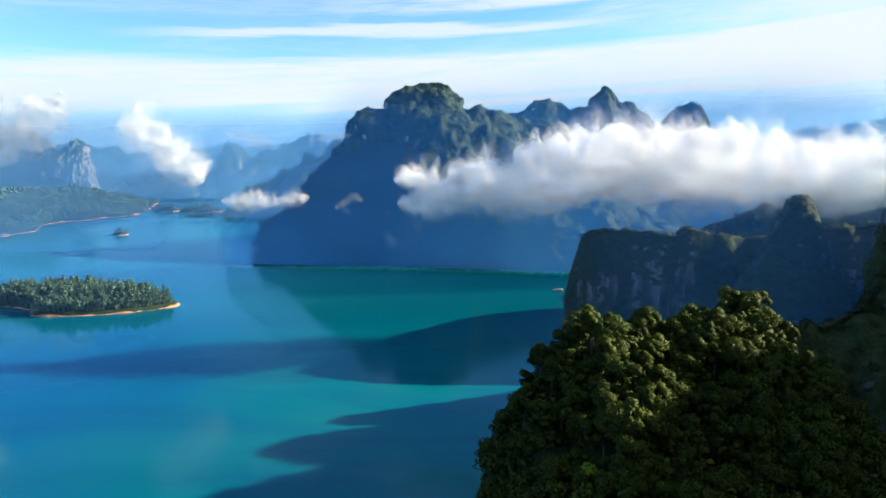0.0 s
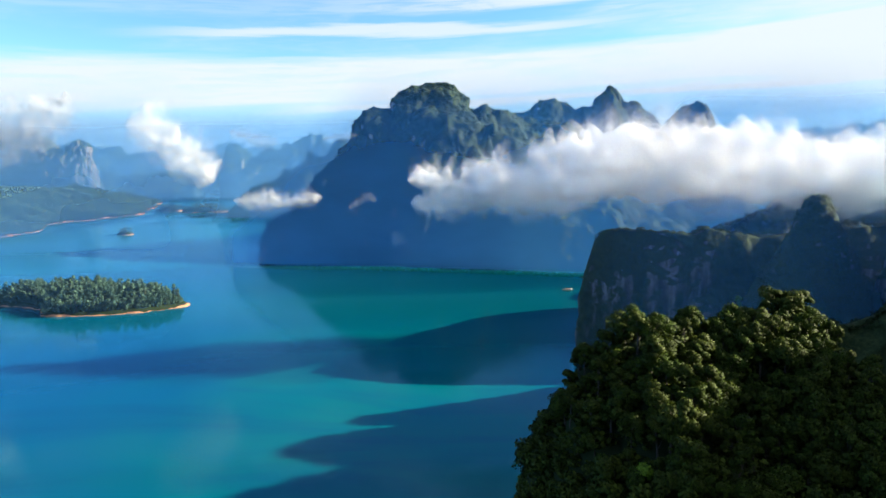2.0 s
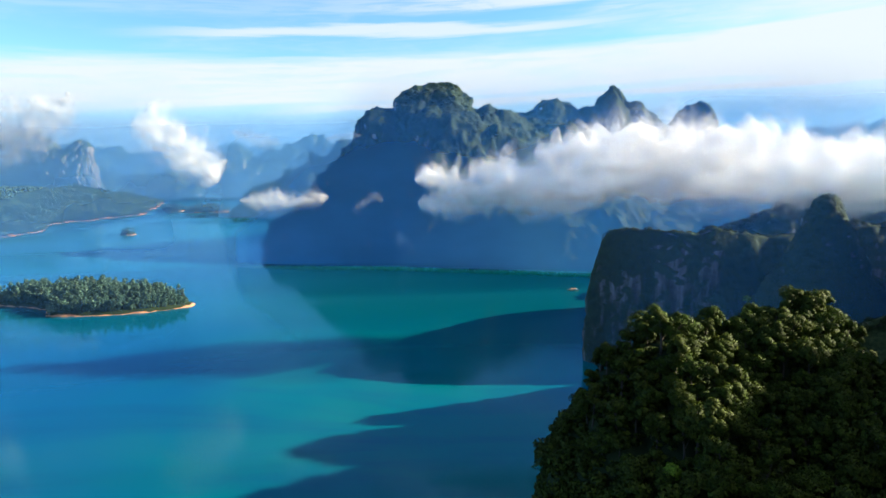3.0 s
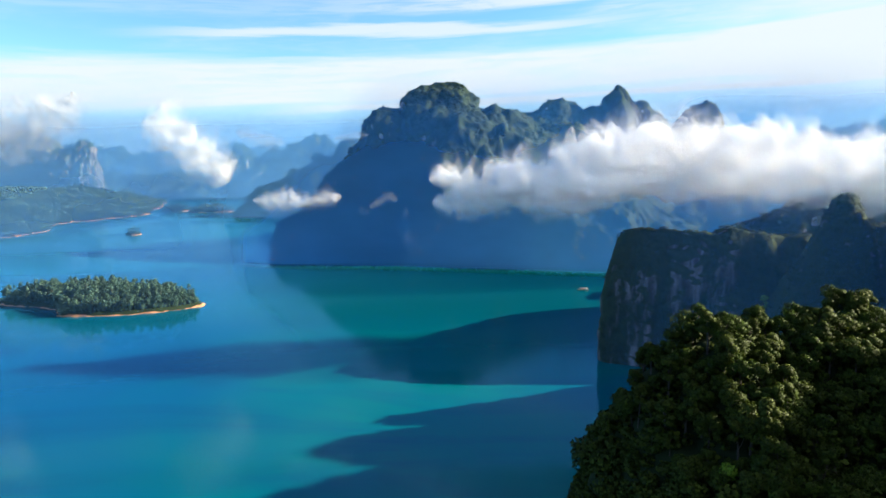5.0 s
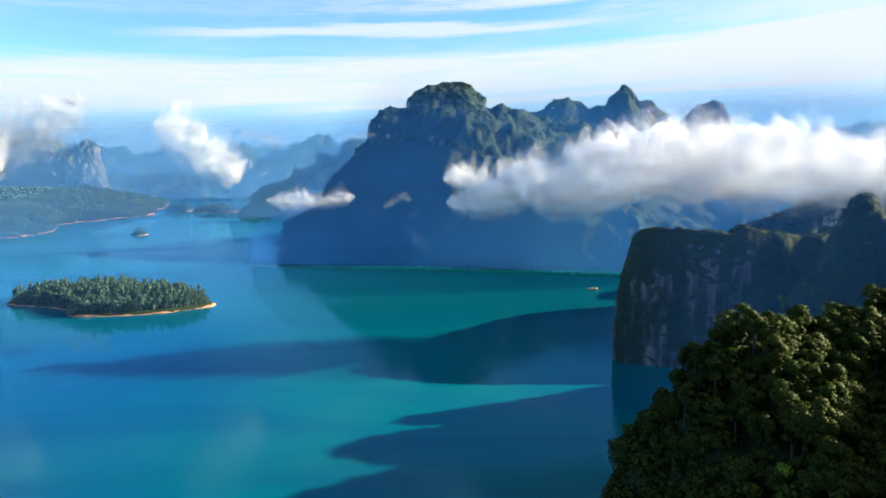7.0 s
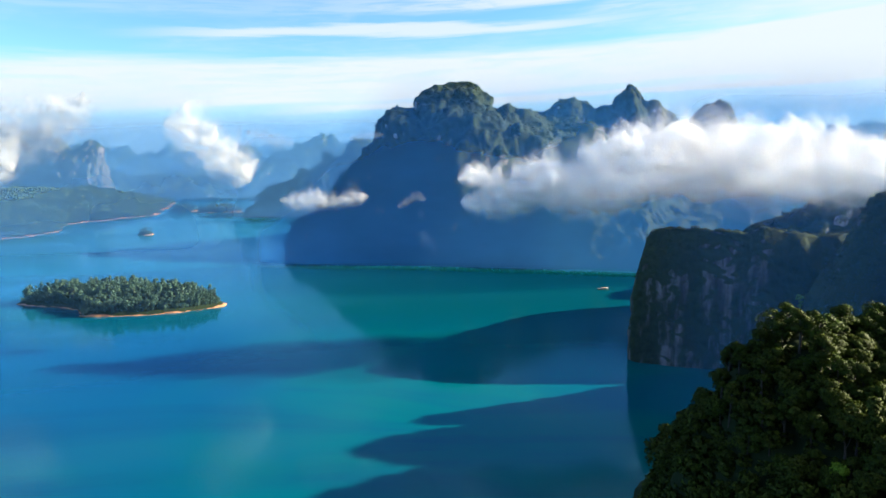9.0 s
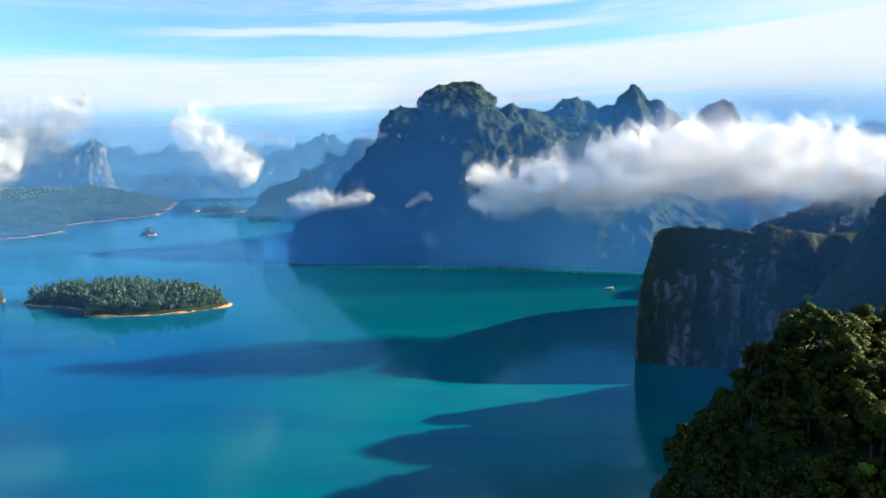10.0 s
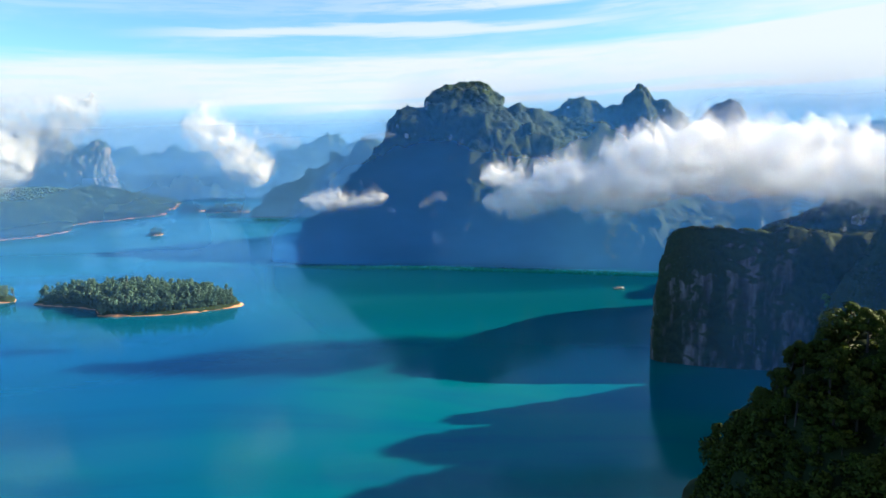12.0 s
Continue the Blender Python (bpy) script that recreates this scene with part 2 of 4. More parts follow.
def shore_material():
    """Forest floor that ends in a bare ochre bank at the waterline."""
    m, n = material("forest_floor")
    spot = n.add("ShaderNodeNewGeometry").outputs["Position"]
    high = n.add("ShaderNodeSeparateXYZ", Vector=spot).outputs[2]
    grain = n.noise(spot, 0.3, 5.0)
    wide = n.noise(spot, 0.03, 3.0)
    floor = n.mix(grain, (0.008, 0.016, 0.006, 1), (0.020, 0.030, 0.011, 1))
    bank = n.mix(n.noise(spot, 0.12, 5.0), (0.36, 0.15, 0.075, 1), (0.50, 0.26, 0.14, 1))
    edge = n.math("ADD", high, n.math("MULTIPLY", n.math("SUBTRACT", wide, 0.48), 10.0))
    s = n.add("ShaderNodeBsdfPrincipled", Base_Color=n.mix(n.span(edge, 0.9, 1.5), bank, floor), Roughness=0.9)
    s.inputs["Specular IOR Level"].default_value = 0.08
    finish(n, s, grain, 0.5, 0.8)
    return m


M_floor = shore_material()
M_bark = plain_material("bark", (0.025, 0.020, 0.014, 1), (0.06, 0.05, 0.04, 1), 2.5)
M_leaf = leaf_material("leaves", (0.006, 0.014, 0.003, 1), (0.058, 0.098, 0.008, 1), (0.021, 0.036, 0.005, 1), (0.080, 0.086, 0.012, 1))
# brighter copy of the leaf colours, painting sunlight onto two single trees
M_sunlit_leaf = leaf_material("sunlit_leaf_colours", (0.060, 0.120, 0.010, 1), (0.200, 0.330, 0.030, 1), (0.10, 0.18, 0.02, 1), (0.20, 0.30, 0.03, 1))
# greens lightened and blued: the haze over the islands put into the leaf colour
M_hazed_leaf = leaf_material("hazed_island_leaves", (0.018, 0.050, 0.040, 1), (0.095, 0.160, 0.110, 1), (0.040, 0.085, 0.062, 1), (0.110, 0.150, 0.090, 1))
M_water = water_material()
# last value counts for both lobes: over 0.5 it over-brightens the cloud
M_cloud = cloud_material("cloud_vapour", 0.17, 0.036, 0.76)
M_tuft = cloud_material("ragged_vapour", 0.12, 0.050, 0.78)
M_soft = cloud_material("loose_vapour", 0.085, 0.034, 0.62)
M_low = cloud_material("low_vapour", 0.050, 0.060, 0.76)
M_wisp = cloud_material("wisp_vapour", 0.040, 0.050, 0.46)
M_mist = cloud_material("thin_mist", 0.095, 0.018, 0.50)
M_wood = plain_material("weathered_planks", (0.13, 0.10, 0.08, 1), (0.26, 0.22, 0.18, 1), 1.5)
M_white = plain_material("white_paint", (0.62, 0.60, 0.56, 1), (0.80, 0.79, 0.76, 1), 2.0)
M_roof = plain_material("rusty_roof", (0.28, 0.14, 0.09, 1), (0.42, 0.30, 0.24, 1), 1.2, 0.6)


# ---------------------------------------------------------------- mesh helpers
def mesh_object(name, verts, faces, mat, parent=None, label="", smooth=True, world=False, normals=None):
    me = bpy.data.meshes.new(name)
    verts = np.asarray(verts, dtype=np.float32)
    if world and parent is not None:
        verts = verts - np.array(parent.location, dtype=np.float32)
    faces = np.asarray(faces, dtype=np.int32)
    k = faces.shape[1]
    me.vertices.add(len(verts))
    me.vertices.foreach_set("co", verts.ravel())
    me.loops.add(faces.size)
    me.loops.foreach_set("vertex_index", faces.ravel())
    me.polygons.add(len(faces))
    me.polygons.foreach_set("loop_start", np.arange(0, faces.size, k, dtype=np.int32))
    me.polygons.foreach_set("use_smooth", np.full(len(faces), smooth))
    me.update(calc_edges=True)
    me.validate()
    if normals is not None:
        me.normals_split_custom_set_from_vertices(normals)
    me.materials.append(mat)
    ob = new(name, me)
    ob.parent = parent
    if label:
        ob["label"] = label
    return ob


def thing(name, label, category, group="", kind="", at=(0, 0, 0)):
    ob = new(name)
    ob.empty_display_size = 1.0
    ob.location = at
    return tagged(ob, label, category, group, kind)


def curve_through(points, count):
    """Catmull-Rom through the points, evenly spread by index."""
    p = np.array(points, float)
    p = np.vstack([2 * p[0] - p[1], p, 2 * p[-1] - p[-2]])
    t = np.linspace(0, len(p) - 3 - 1e-6, count)
    i = t.astype(int)
    f = (t - i)[:, None]
    a, b, c, d = p[i], p[i + 1], p[i + 2], p[i + 3]
    return 0.5 * (2 * b + (c - a) * f + (2 * a - 5 * b + 4 * c - d) * f ** 2 + (3 * b - a - 3 * c + d) * f ** 3)


def fbm(p, octaves=4):
    return noise.fractal(p, 1.0, 2.0, octaves)


def normals_of(grid):
    du, dv = np.gradient(grid, axis=0), np.gradient(grid, axis=1)
    nn = np.cross(du, dv)
    return nn / np.maximum(np.linalg.norm(nn, axis=2, keepdims=True), 1e-9)


def rough(grid, amps, flute, seed, hold_base=6.0, wrap=False):
    """Push a grid of places in and out along its normals: broad buttresses, gullies, knobs, and upright flutes."""
    nn = normals_of(grid)
    out = grid.copy()
    shift = Vector((seed * 37.1, seed * 11.7, seed * 5.3))
    for i in range(grid.shape[0]):
        for j in range(grid.shape[1]):
            p = Vector(grid[i, j])
            d = 0.0
            for size, amp in amps:
                # rounded bulges parted by sharp gullies, and some plain unevenness
                q = Vector((p.x / size, p.y / size, p.z / size * 0.8)) + shift
                d += amp * (2.4 * abs(noise.noise(q)) - 0.55 + 0.5 * abs(noise.noise(q * 2.3)) + 0.35 * noise.noise(q * 4.1))
            if flute:
                q = Vector((p.x / 16, p.y / 16, p.z / 70)) + shift
                d += flute * (abs(noise.noise(q)) * 2 - 0.5)
            d *= min(1.0, max(0.15, (p.z + 8) / hold_base / 3))
            out[i, j] += nn[i, j] * d
    return out


def grid_faces(nu, nv, wrap=False):
    i, j = np.meshgrid(np.arange(nu if wrap else nu - 1), np.arange(nv - 1), indexing="ij")
    i2 = (i + 1) % nu
    return np.stack([i * nv + j, i2 * nv + j, i2 * nv + j + 1, i * nv + j + 1], -1).reshape(-1, 4)


def loft_grid(front, crest, back, nu, nv, nb, steep, seed, amps, flute=0.0, sink=-8.0, lee=1.8):
    """A ridge: from the foot line up to the crest and down behind it. steep over 1: cliffs below, rounded above."""
    f, c, b = (curve_through(line, nu) for line in (front, crest, back))
    f[:, 2] = np.minimum(f[:, 2], 0) + sink if abs(f[:, 2]).max() < 1 else f[:, 2]
    v = np.linspace(0, 1, nv)
    rows = []
    for k in v:
        h = k ** steep
        row = f + (c - f) * h
        row[:, 2] = f[:, 2] + (c[:, 2] - f[:, 2]) * k
        rows.append(row)
    for k in np.linspace(1, 0, nb + 1)[1:]:
        h = 1 - k ** lee
        row = c + (b - c) * h
        row[:, 2] = b[:, 2] + (c[:, 2] - b[:, 2]) * k
        rows.append(row)
    grid = np.stack(rows, 1)
    return rough(grid, amps, flute, seed)


def blob(seed, squash=0.75, fine=2):
    """A lumpy crown of 80 or 20 faces."""
    bm = bmesh.new()
    bmesh.ops.create_icosphere(bm, subdivisions=fine, radius=1.0)
    for v in bm.verts:
        d = 1 + 0.45 * noise.noise(v.co * 1.7 + Vector((seed * 9.1, 3, 1))) + 0.35 * noise.noise(v.co * 4.3 + Vector((seed * 5.1, 1, 8)))
        v.co = Vector((v.co.x * d, v.co.y * d, max(v.co.z, -0.5) * d * squash))
    verts = np.array([v.co[:] for v in bm.verts])
    faces = np.array([[v.index for v in f.verts] for f in bm.faces])
    bm.free()
    return verts, faces


BLOBS = [blob(s, 0.65 + 0.1 * (s % 4)) for s in range(8)]
COARSE = [blob(s, 0.65 + 0.1 * (s % 4), 1) for s in range(8)]


def tuft(seed, sprays=56):
    """A leafy bush of loose sprays, for growth that is seen from nearer by."""
    r = np.random.default_rng(900 + seed)
    d = r.normal(0, 1, (sprays, 3))
    d /= np.linalg.norm(d, axis=1, keepdims=True)
    d[:, 2] = np.abs(d[:, 2]) - 0.25
    p = d * (0.6 + 0.5 * r.random((sprays, 1))) * (1, 1, 0.8 + 0.1 * (seed % 4))
    p += 0.22 * np.round(p * 1.6) * r.random(3)
    side = np.cross(d, r.normal(0, 1, (sprays, 3)))
    side /= np.linalg.norm(side, axis=1, keepdims=True)
    along = np.cross(d, side)
    size = 0.26 * (0.6 + 0.8 * r.random((sprays, 1)))
    quad = np.stack([p - along * size, p + side * size * 0.7 + d * size * 0.3, p + along * size, p - side * size * 0.7 + d * size * 0.3], 1)
    return quad.reshape(-1, 3), np.arange(sprays * 4).reshape(-1, 4)


TUFTS = [tuft(k) for k in range(8)]


def scatter_on(grid, count, rng, rise=0.15, keep=None, lie=False):
    """Places spread over a grid by area, where it is not too steep; keep(p) may refuse. lie: give the slope's normals too."""
    a, b, c, d = grid[:-1, :-1], grid[1:, :-1], grid[1:, 1:], grid[:-1, 1:]
    nn = np.cross(c - a, d - b) * 0.5
    area = np.linalg.norm(nn, axis=2)
    up = np.abs(nn[..., 2]) / np.maximum(area, 1e-9)
    mid = (a + b + c + d) / 4
    weight = area * np.clip((up - rise) / 0.35, 0.0, 1) * (mid[..., 2] > 3)
    if keep is not None:
        weight = weight * keep(mid)
    w = weight.ravel() / weight.sum()
    picks = rng.choice(len(w), size=count, p=w)
    i, j = np.unravel_index(picks, weight.shape)
    s, t = rng.random((2, count, 1))
    places = (a[i, j] * (1 - s) + b[i, j] * s) * (1 - t) + (d[i, j] * (1 - s) + c[i, j] * s) * t
    if not lie:
        return places
    out = nn[i, j] / np.maximum(area[i, j][:, None], 1e-9)
    return places, out * np.where(out[:, 2:] < 0, -1, 1)


def canopy(places, low, high, rng, mat, parent, label, tall=1.0, shapes=BLOBS, slope=None):
    """Many crowns joined into one mesh; on a slope they take the light as one closed mass."""
    vs, fs, ns, base = [], [], [], 0
    size = low + (high - low) * rng.random(len(places)) ** 1.6
    turn = rng.random(len(places)) * 2 * math.pi
    kinds = rng.integers(0, len(shapes), len(places))
    for at, (p, r, a, k) in enumerate(zip(places, size, turn, kinds)):
        v, f = shapes[k]
        ca, sa = math.cos(a), math.sin(a)
        w = np.stack([v[:, 0] * ca - v[:, 1] * sa, v[:, 0] * sa + v[:, 1] * ca, v[:, 2]], 1)
        vs.append(w * (r, r, r * tall) + p + (0, 0, 0.35 * r * tall))
        if slope is not None:
            q = w / np.maximum(np.linalg.norm(w, axis=1, keepdims=True), 1e-6) * 0.42 + slope[at] * 0.72
            ns.append(q / np.linalg.norm(q, axis=1, keepdims=True))
        fs.append(f + base)
        base += len(v)
    ob = mesh_object("forest", np.vstack(vs), np.vstack(fs), mat, parent, label, world=True, normals=np.vstack(ns) if ns else None)
    return tagged(ob, kind="stuff")


def middle(grid):
    return tuple(np.append(grid[..., :2].reshape(-1, 2).mean(0), 0.0))


def massif(name, label, front, crest, back, nu, nv, nb, steep, seed, amps, flute, mat, crowns=0, low=3.0, high=6.0, rise=0.15, tall=1.0, category="mountain", keep=None, sink=-8.0, lee=1.8):
    grid = loft_grid(front, crest, back, nu, nv, nb, steep, seed, amps, flute, sink, lee)
    root = thing(name, label, category, at=middle(grid))
    mesh_object("rock", grid.reshape(-1, 3), grid_faces(nu, grid.shape[1])[:, ::-1], mat, root, world=True)
    if crowns:
        rng = np.random.default_rng(seed)
        places, slope = scatter_on(grid, crowns, rng, rise, keep, True)
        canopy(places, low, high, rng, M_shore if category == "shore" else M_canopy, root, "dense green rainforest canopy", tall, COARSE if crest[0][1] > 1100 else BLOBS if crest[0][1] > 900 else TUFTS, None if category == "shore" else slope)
    return root, grid


def tower(name, label, centre, rings, nu, nv, seed, amps, flute, mat, crowns=0, low=1.5, high=3.5, squeeze=1.0):
    """A free-standing karst tower. rings: height and radius from the foot to the top."""
    prof = curve_through([(h, r, 0) for h, r in rings], nv)
    a = np.linspace(0, 2 * math.pi, nu, endpoint=False)
    grid = np.zeros((nu, nv, 3))
    grid[..., 0] = centre[0] + np.cos(a)[:, None] * np.maximum(prof[None, :, 1], 0.05)
    grid[..., 1] = centre[1] + np.sin(a)[:, None] * np.maximum(prof[None, :, 1], 0.05) * squeeze
    grid[..., 2] = prof[None, :, 0]
    grid = rough(np.vstack([grid[-2:], grid, grid[:2]]), amps, flute, seed)[2:-2]
    root = thing(name, label, "rock tower", at=middle(grid))
    mesh_object("rock", grid.reshape(-1, 3), grid_faces(nu, nv, True), mat, root, world=True)
    if crowns:
        rng = np.random.default_rng(seed)
        places, slope = scatter_on(grid, crowns, rng, 0.3, None, True)
        canopy(places, low, high, rng, M_canopy, root, "dark green scrub clinging to rock", 1.0, TUFTS, slope)
    return root, grid


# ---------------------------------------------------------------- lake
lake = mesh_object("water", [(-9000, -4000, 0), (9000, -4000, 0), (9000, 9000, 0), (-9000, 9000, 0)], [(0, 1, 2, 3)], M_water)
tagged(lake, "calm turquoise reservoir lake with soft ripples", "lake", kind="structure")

# ---------------------------------------------------------------- mountains
massif("limestone_mountain", "large forested limestone mountain in blue shade above the lake",
       [(-370, 1172, 0), (-352, 1152, 0), (-310, 1137, 0), (-250, 1116, 0), (-200, 1100, 0), (-140, 1078, 0), (-90, 1060, 0), (-30, 1040, 0), (20, 1024, 0), (70, 1009, 0), (115, 996, 0), (160, 982, 0), (200, 970, 0), (240, 957, 0), (290, 945, 0), (360, 930, 0)],
       [(-366, 1180, 6), (-336, 1205, 48), (-285, 1235, 116), (-215, 1270, 196), (-205, 1280, 218), (-166, 1300, 260), (-126, 1310, 266), (-110, 1320, 298), (-74, 1330, 324), (-12, 1335, 327), (18, 1335, 306), (28, 1335, 276), (66, 1335, 262), (137, 1370, 254), (197, 1370, 243), (241, 1350, 228), (295, 1320, 156), (343, 1280, 111), (460, 1240, 70)],
       [(-360, 1230, -8), (-320, 1330, -8), (-270, 1430, -8), (-215, 1500, -8), (-170, 1550, -8), (-120, 1600, -8), (-70, 1620, -8), (-10, 1630, -8), (30, 1640, -8), (80, 1640, -8), (140, 1640, -8), (200, 1640, -8), (250, 1620, -8), (310, 1580, -8), (380, 1500, -8), (500, 1450, -8)],
       300, 120, 26, 1.9, 3, ((130, 17), (50, 7), (20, 3)), 2.0, M_karst, 22000, 2.0, 4.2, 0.02, 0.55)
massif("limestone_ridge", "serrated forested limestone ridge with a pointed summit",
       [(60, 1420, 0), (150, 1420, 0), (220, 1430, 0), (290, 1430, 0), (340, 1440, 0), (380, 1440, 0), (430, 1440, 0), (480, 1440, 0), (580, 1440, 0)],
       [(90, 1555, 262), (184, 1570, 286), (240, 1580, 303), (295, 1580, 283), (338, 1580, 290), (381, 1585, 337), (420, 1580, 298), (453, 1580, 280), (540, 1560, 200)],
       [(90, 1800, -8), (184, 1800, -8), (240, 1800, -8), (295, 1800, -8), (336, 1800, -8), (381, 1800, -8), (418, 1800, -8), (453, 1800, -8), (560, 1800, -8)],
       150, 76, 16, 1.7, 5, ((110, 9), (40, 5), (16, 2.2)), 2.0, M_karst, 6500, 2.0, 4.2, 0.05, 0.6)
massif("limestone_peak", "steep pointed limestone peak rising out of cloud",
       [(400, 1380, 0), (460, 1380, 0), (530, 1370, 0), (590, 1370, 0), (620, 1380, 0), (670, 1390, 0)],
       [(420, 1440, 150), (482, 1440, 252), (539, 1445, 283), (570, 1440, 252), (590, 1435, 205), (640, 1430, 110)],
       [(420, 1560, -8), (480, 1600, -8), (540, 1600, -8), (580, 1600, -8), (600, 1580, -8), (680, 1540, -8)],
       80, 60, 14, 1.8, 7, ((70, 5), (28, 3), (12, 1.4)), 1.5, M_karst, 2200, 2.0, 4.0, 0.1, 0.6)
massif("distant_ridge", "forested limestone ridge behind the mountain in blue haze",
       [(-720, 1960, 0), (-640, 1930, 0), (-513, 1910, 0), (-438, 1900, 0), (-347, 1900, 0), (-222, 1900, 0), (-60, 1900, 0)],
       [(-720, 2060, 10), (-672, 2055, 62), (-630, 2050, 96), (-592, 2050, 92), (-548, 2050, 142), (-505, 2050, 148), (-462, 2050, 184), (-420, 2050, 186), (-375, 2050, 216), (-330, 2050, 214), (-222, 2050, 216), (-60, 2050, 210)],
       [(-720, 2200, -8), (-640, 2260, -8), (-513, 2260, -8), (-438, 2260, -8), (-347, 2260, -8), (-222, 2260, -8), (-60, 2260, -8)],
       90, 40, 12, 1.8, 9, ((90, 20), (35, 9), (14, 4)), 3.0, M_karst, 2600, 2.4, 5)
massif("distant_karst_range", "hazy blue range of karst peaks behind the lake",
       [(-1250, 2850, 0), (-1080, 2850, 0), (-1000, 2850, 0), (-900, 2850, 0), (-800, 2860, 0), (-700, 2870, 0), (-620, 2870, 0), (-520, 2870, 0), (-300, 2870, 0)],
       [(-1250, 3000, 60), (-1080, 3000, 150), (-1003, 3000, 208), (-940, 3000, 180), (-820, 3010, 220), (-711, 3020, 262), (-631, 3020, 276), (-527, 3020, 225), (-300, 3020, 200)],
       [(-1250, 3300, -8), (-1080, 3300, -8), (-1003, 3300, -8), (-940, 3300, -8), (-820, 3300, -8), (-711, 3300, -8), (-631, 3300, -8), (-527, 3300, -8), (-300, 3300, -8)],
       140, 44, 10, 1.9, 11, ((120, 32), (45, 14), (20, 6)), 6.0, M_karst, 3600, 3, 5.5, 0.05)
massif("distant_forest_hills", "low forested hills beyond the lake",
       [(-2300, 3050, 0), (-1900, 3050, 0), (-1500, 3000, 0), (-1200, 3000, 0), (-900, 3050, 0), (-500, 3100, 0)],
       [(-2300, 3350, 120), (-1850, 3320, 105), (-1493, 3300, 108), (-1250, 3300, 66), (-900, 3300, 50), (-500, 3300, 60)],
       [(-2300, 3700, -8), (-1850, 3700, -8), (-1500, 3700, -8), (-1250, 3700, -8), (-900, 3700, -8), (-500, 3700, -8)],
       120, 26, 8, 1.1, 13, ((160, 26), (60, 12), (25, 6)), 0, M_karst, 6000, 3.5, 7, -0.3, category="hills")
massif("far_mountain_range", "pale far mountain range along the horizon",
       [(-4300, 4300, 0), (-3000, 4300, 0), (-2000, 4300, 0), (-1000, 4300, 0), (0, 4300, 0), (1200, 4000, 0), (2600, 3600, 0), (3600, 3000, 0)],
       [(-4300, 4600, 300), (-3000, 4600, 280), (-2300, 4600, 240), (-1500, 4600, 230), (0, 4600, 220), (1500, 4300, 230), (2600, 3900, 240), (3800, 3300, 260)],
       [(-4300, 4900, -8), (-3000, 4900, -8), (-2300, 4900, -8), (-1500, 4900, -8), (0, 4900, -8), (1500, 4600, -8), (2700, 4200, -8), (4000, 3600, -8)],
       220, 24, 6, 1.2, 15, ((420, 60), (150, 26), (60, 10)), 0, M_karst, category="mountains")
massif("distant_hill", "hazy blue hill behind the cloud bank",
       [(850, 2250, 0), (1040, 2250, 0), (1200, 2250, 0), (1400, 2250, 0), (1800, 2250, 0)],
       [(850, 2400, 120), (1050, 2400, 205), (1200, 2400, 222), (1400, 2400, 255), (1800, 2400, 290)],
       [(850, 2650, -8), (1050, 2650, -8), (1200, 2650, -8), (1400, 2650, -8), (1800, 2650, -8)],
       90, 30, 8, 1.4, 17, ((150, 26), (50, 10), (20, 5)), 0, M_karst, 500, 5, 10, category="hill")

# ---------------------------------------------------------------- the side bay: cliffs and towers
massif("lakeside_cliff", "sheer dark limestone cliff with a wooded top rising from the lake",
       [(114, 562, 0), (105, 553, 0), (97, 541, 0), (100, 531, 0), (120, 520, 0), (150, 511, 0), (186, 502, 0), (215, 497, 0), (250, 494, 0), (300, 493, 0), (380, 493, 0)],
       [(116, 562, 8), (114, 557, 74), (117, 549, 107), (129, 540, 115), (154, 529, 115), (182, 518, 112), (197, 516, 117), (223, 513, 111), (251, 511, 110), (287, 510, 114), (354, 508, 121)],
       [(142, 640, -8), (152, 685, -8), (160, 715, -8), (168, 730, -8), (190, 734, -8), (225, 734, -8), (250, 734, -8), (285, 734, -8), (312, 734, -8), (350, 734, -8), (440, 734, -8)],
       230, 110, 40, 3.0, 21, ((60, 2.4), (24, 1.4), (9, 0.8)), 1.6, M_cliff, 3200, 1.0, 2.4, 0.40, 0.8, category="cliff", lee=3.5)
massif("wooded_hill", "dark wooded hill under the cloud bank",
       [(300, 745, 0), (320, 745, 0), (355, 745, 0), (420, 745, 0), (480, 745, 0), (640, 745, 0)],
       [(300, 800, 30), (325, 800, 72), (360, 800, 98), (420, 800, 120), (480, 800, 128), (640, 800, 142)],
       [(300, 920, -8), (320, 920, -8), (350, 920, -8), (420, 920, -8), (480, 920, -8), (640, 920, -8)],
       90, 40, 12, 1.4, 23, ((60, 9), (25, 5), (10, 2)), 0, M_karst, 2400, 1.8, 3.8, 0.0, category="hill")
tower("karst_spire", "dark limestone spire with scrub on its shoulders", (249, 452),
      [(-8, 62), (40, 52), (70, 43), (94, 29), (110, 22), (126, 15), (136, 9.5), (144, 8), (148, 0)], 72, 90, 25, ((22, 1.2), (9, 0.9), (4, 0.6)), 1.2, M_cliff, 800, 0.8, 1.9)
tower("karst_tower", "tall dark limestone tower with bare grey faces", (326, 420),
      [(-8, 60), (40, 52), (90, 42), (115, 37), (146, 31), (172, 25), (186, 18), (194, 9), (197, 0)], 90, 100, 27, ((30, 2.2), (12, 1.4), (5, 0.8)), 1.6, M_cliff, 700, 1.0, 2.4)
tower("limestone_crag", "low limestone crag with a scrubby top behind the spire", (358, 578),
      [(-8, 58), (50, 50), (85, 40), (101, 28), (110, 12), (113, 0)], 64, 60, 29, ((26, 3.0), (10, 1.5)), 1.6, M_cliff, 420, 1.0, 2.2)

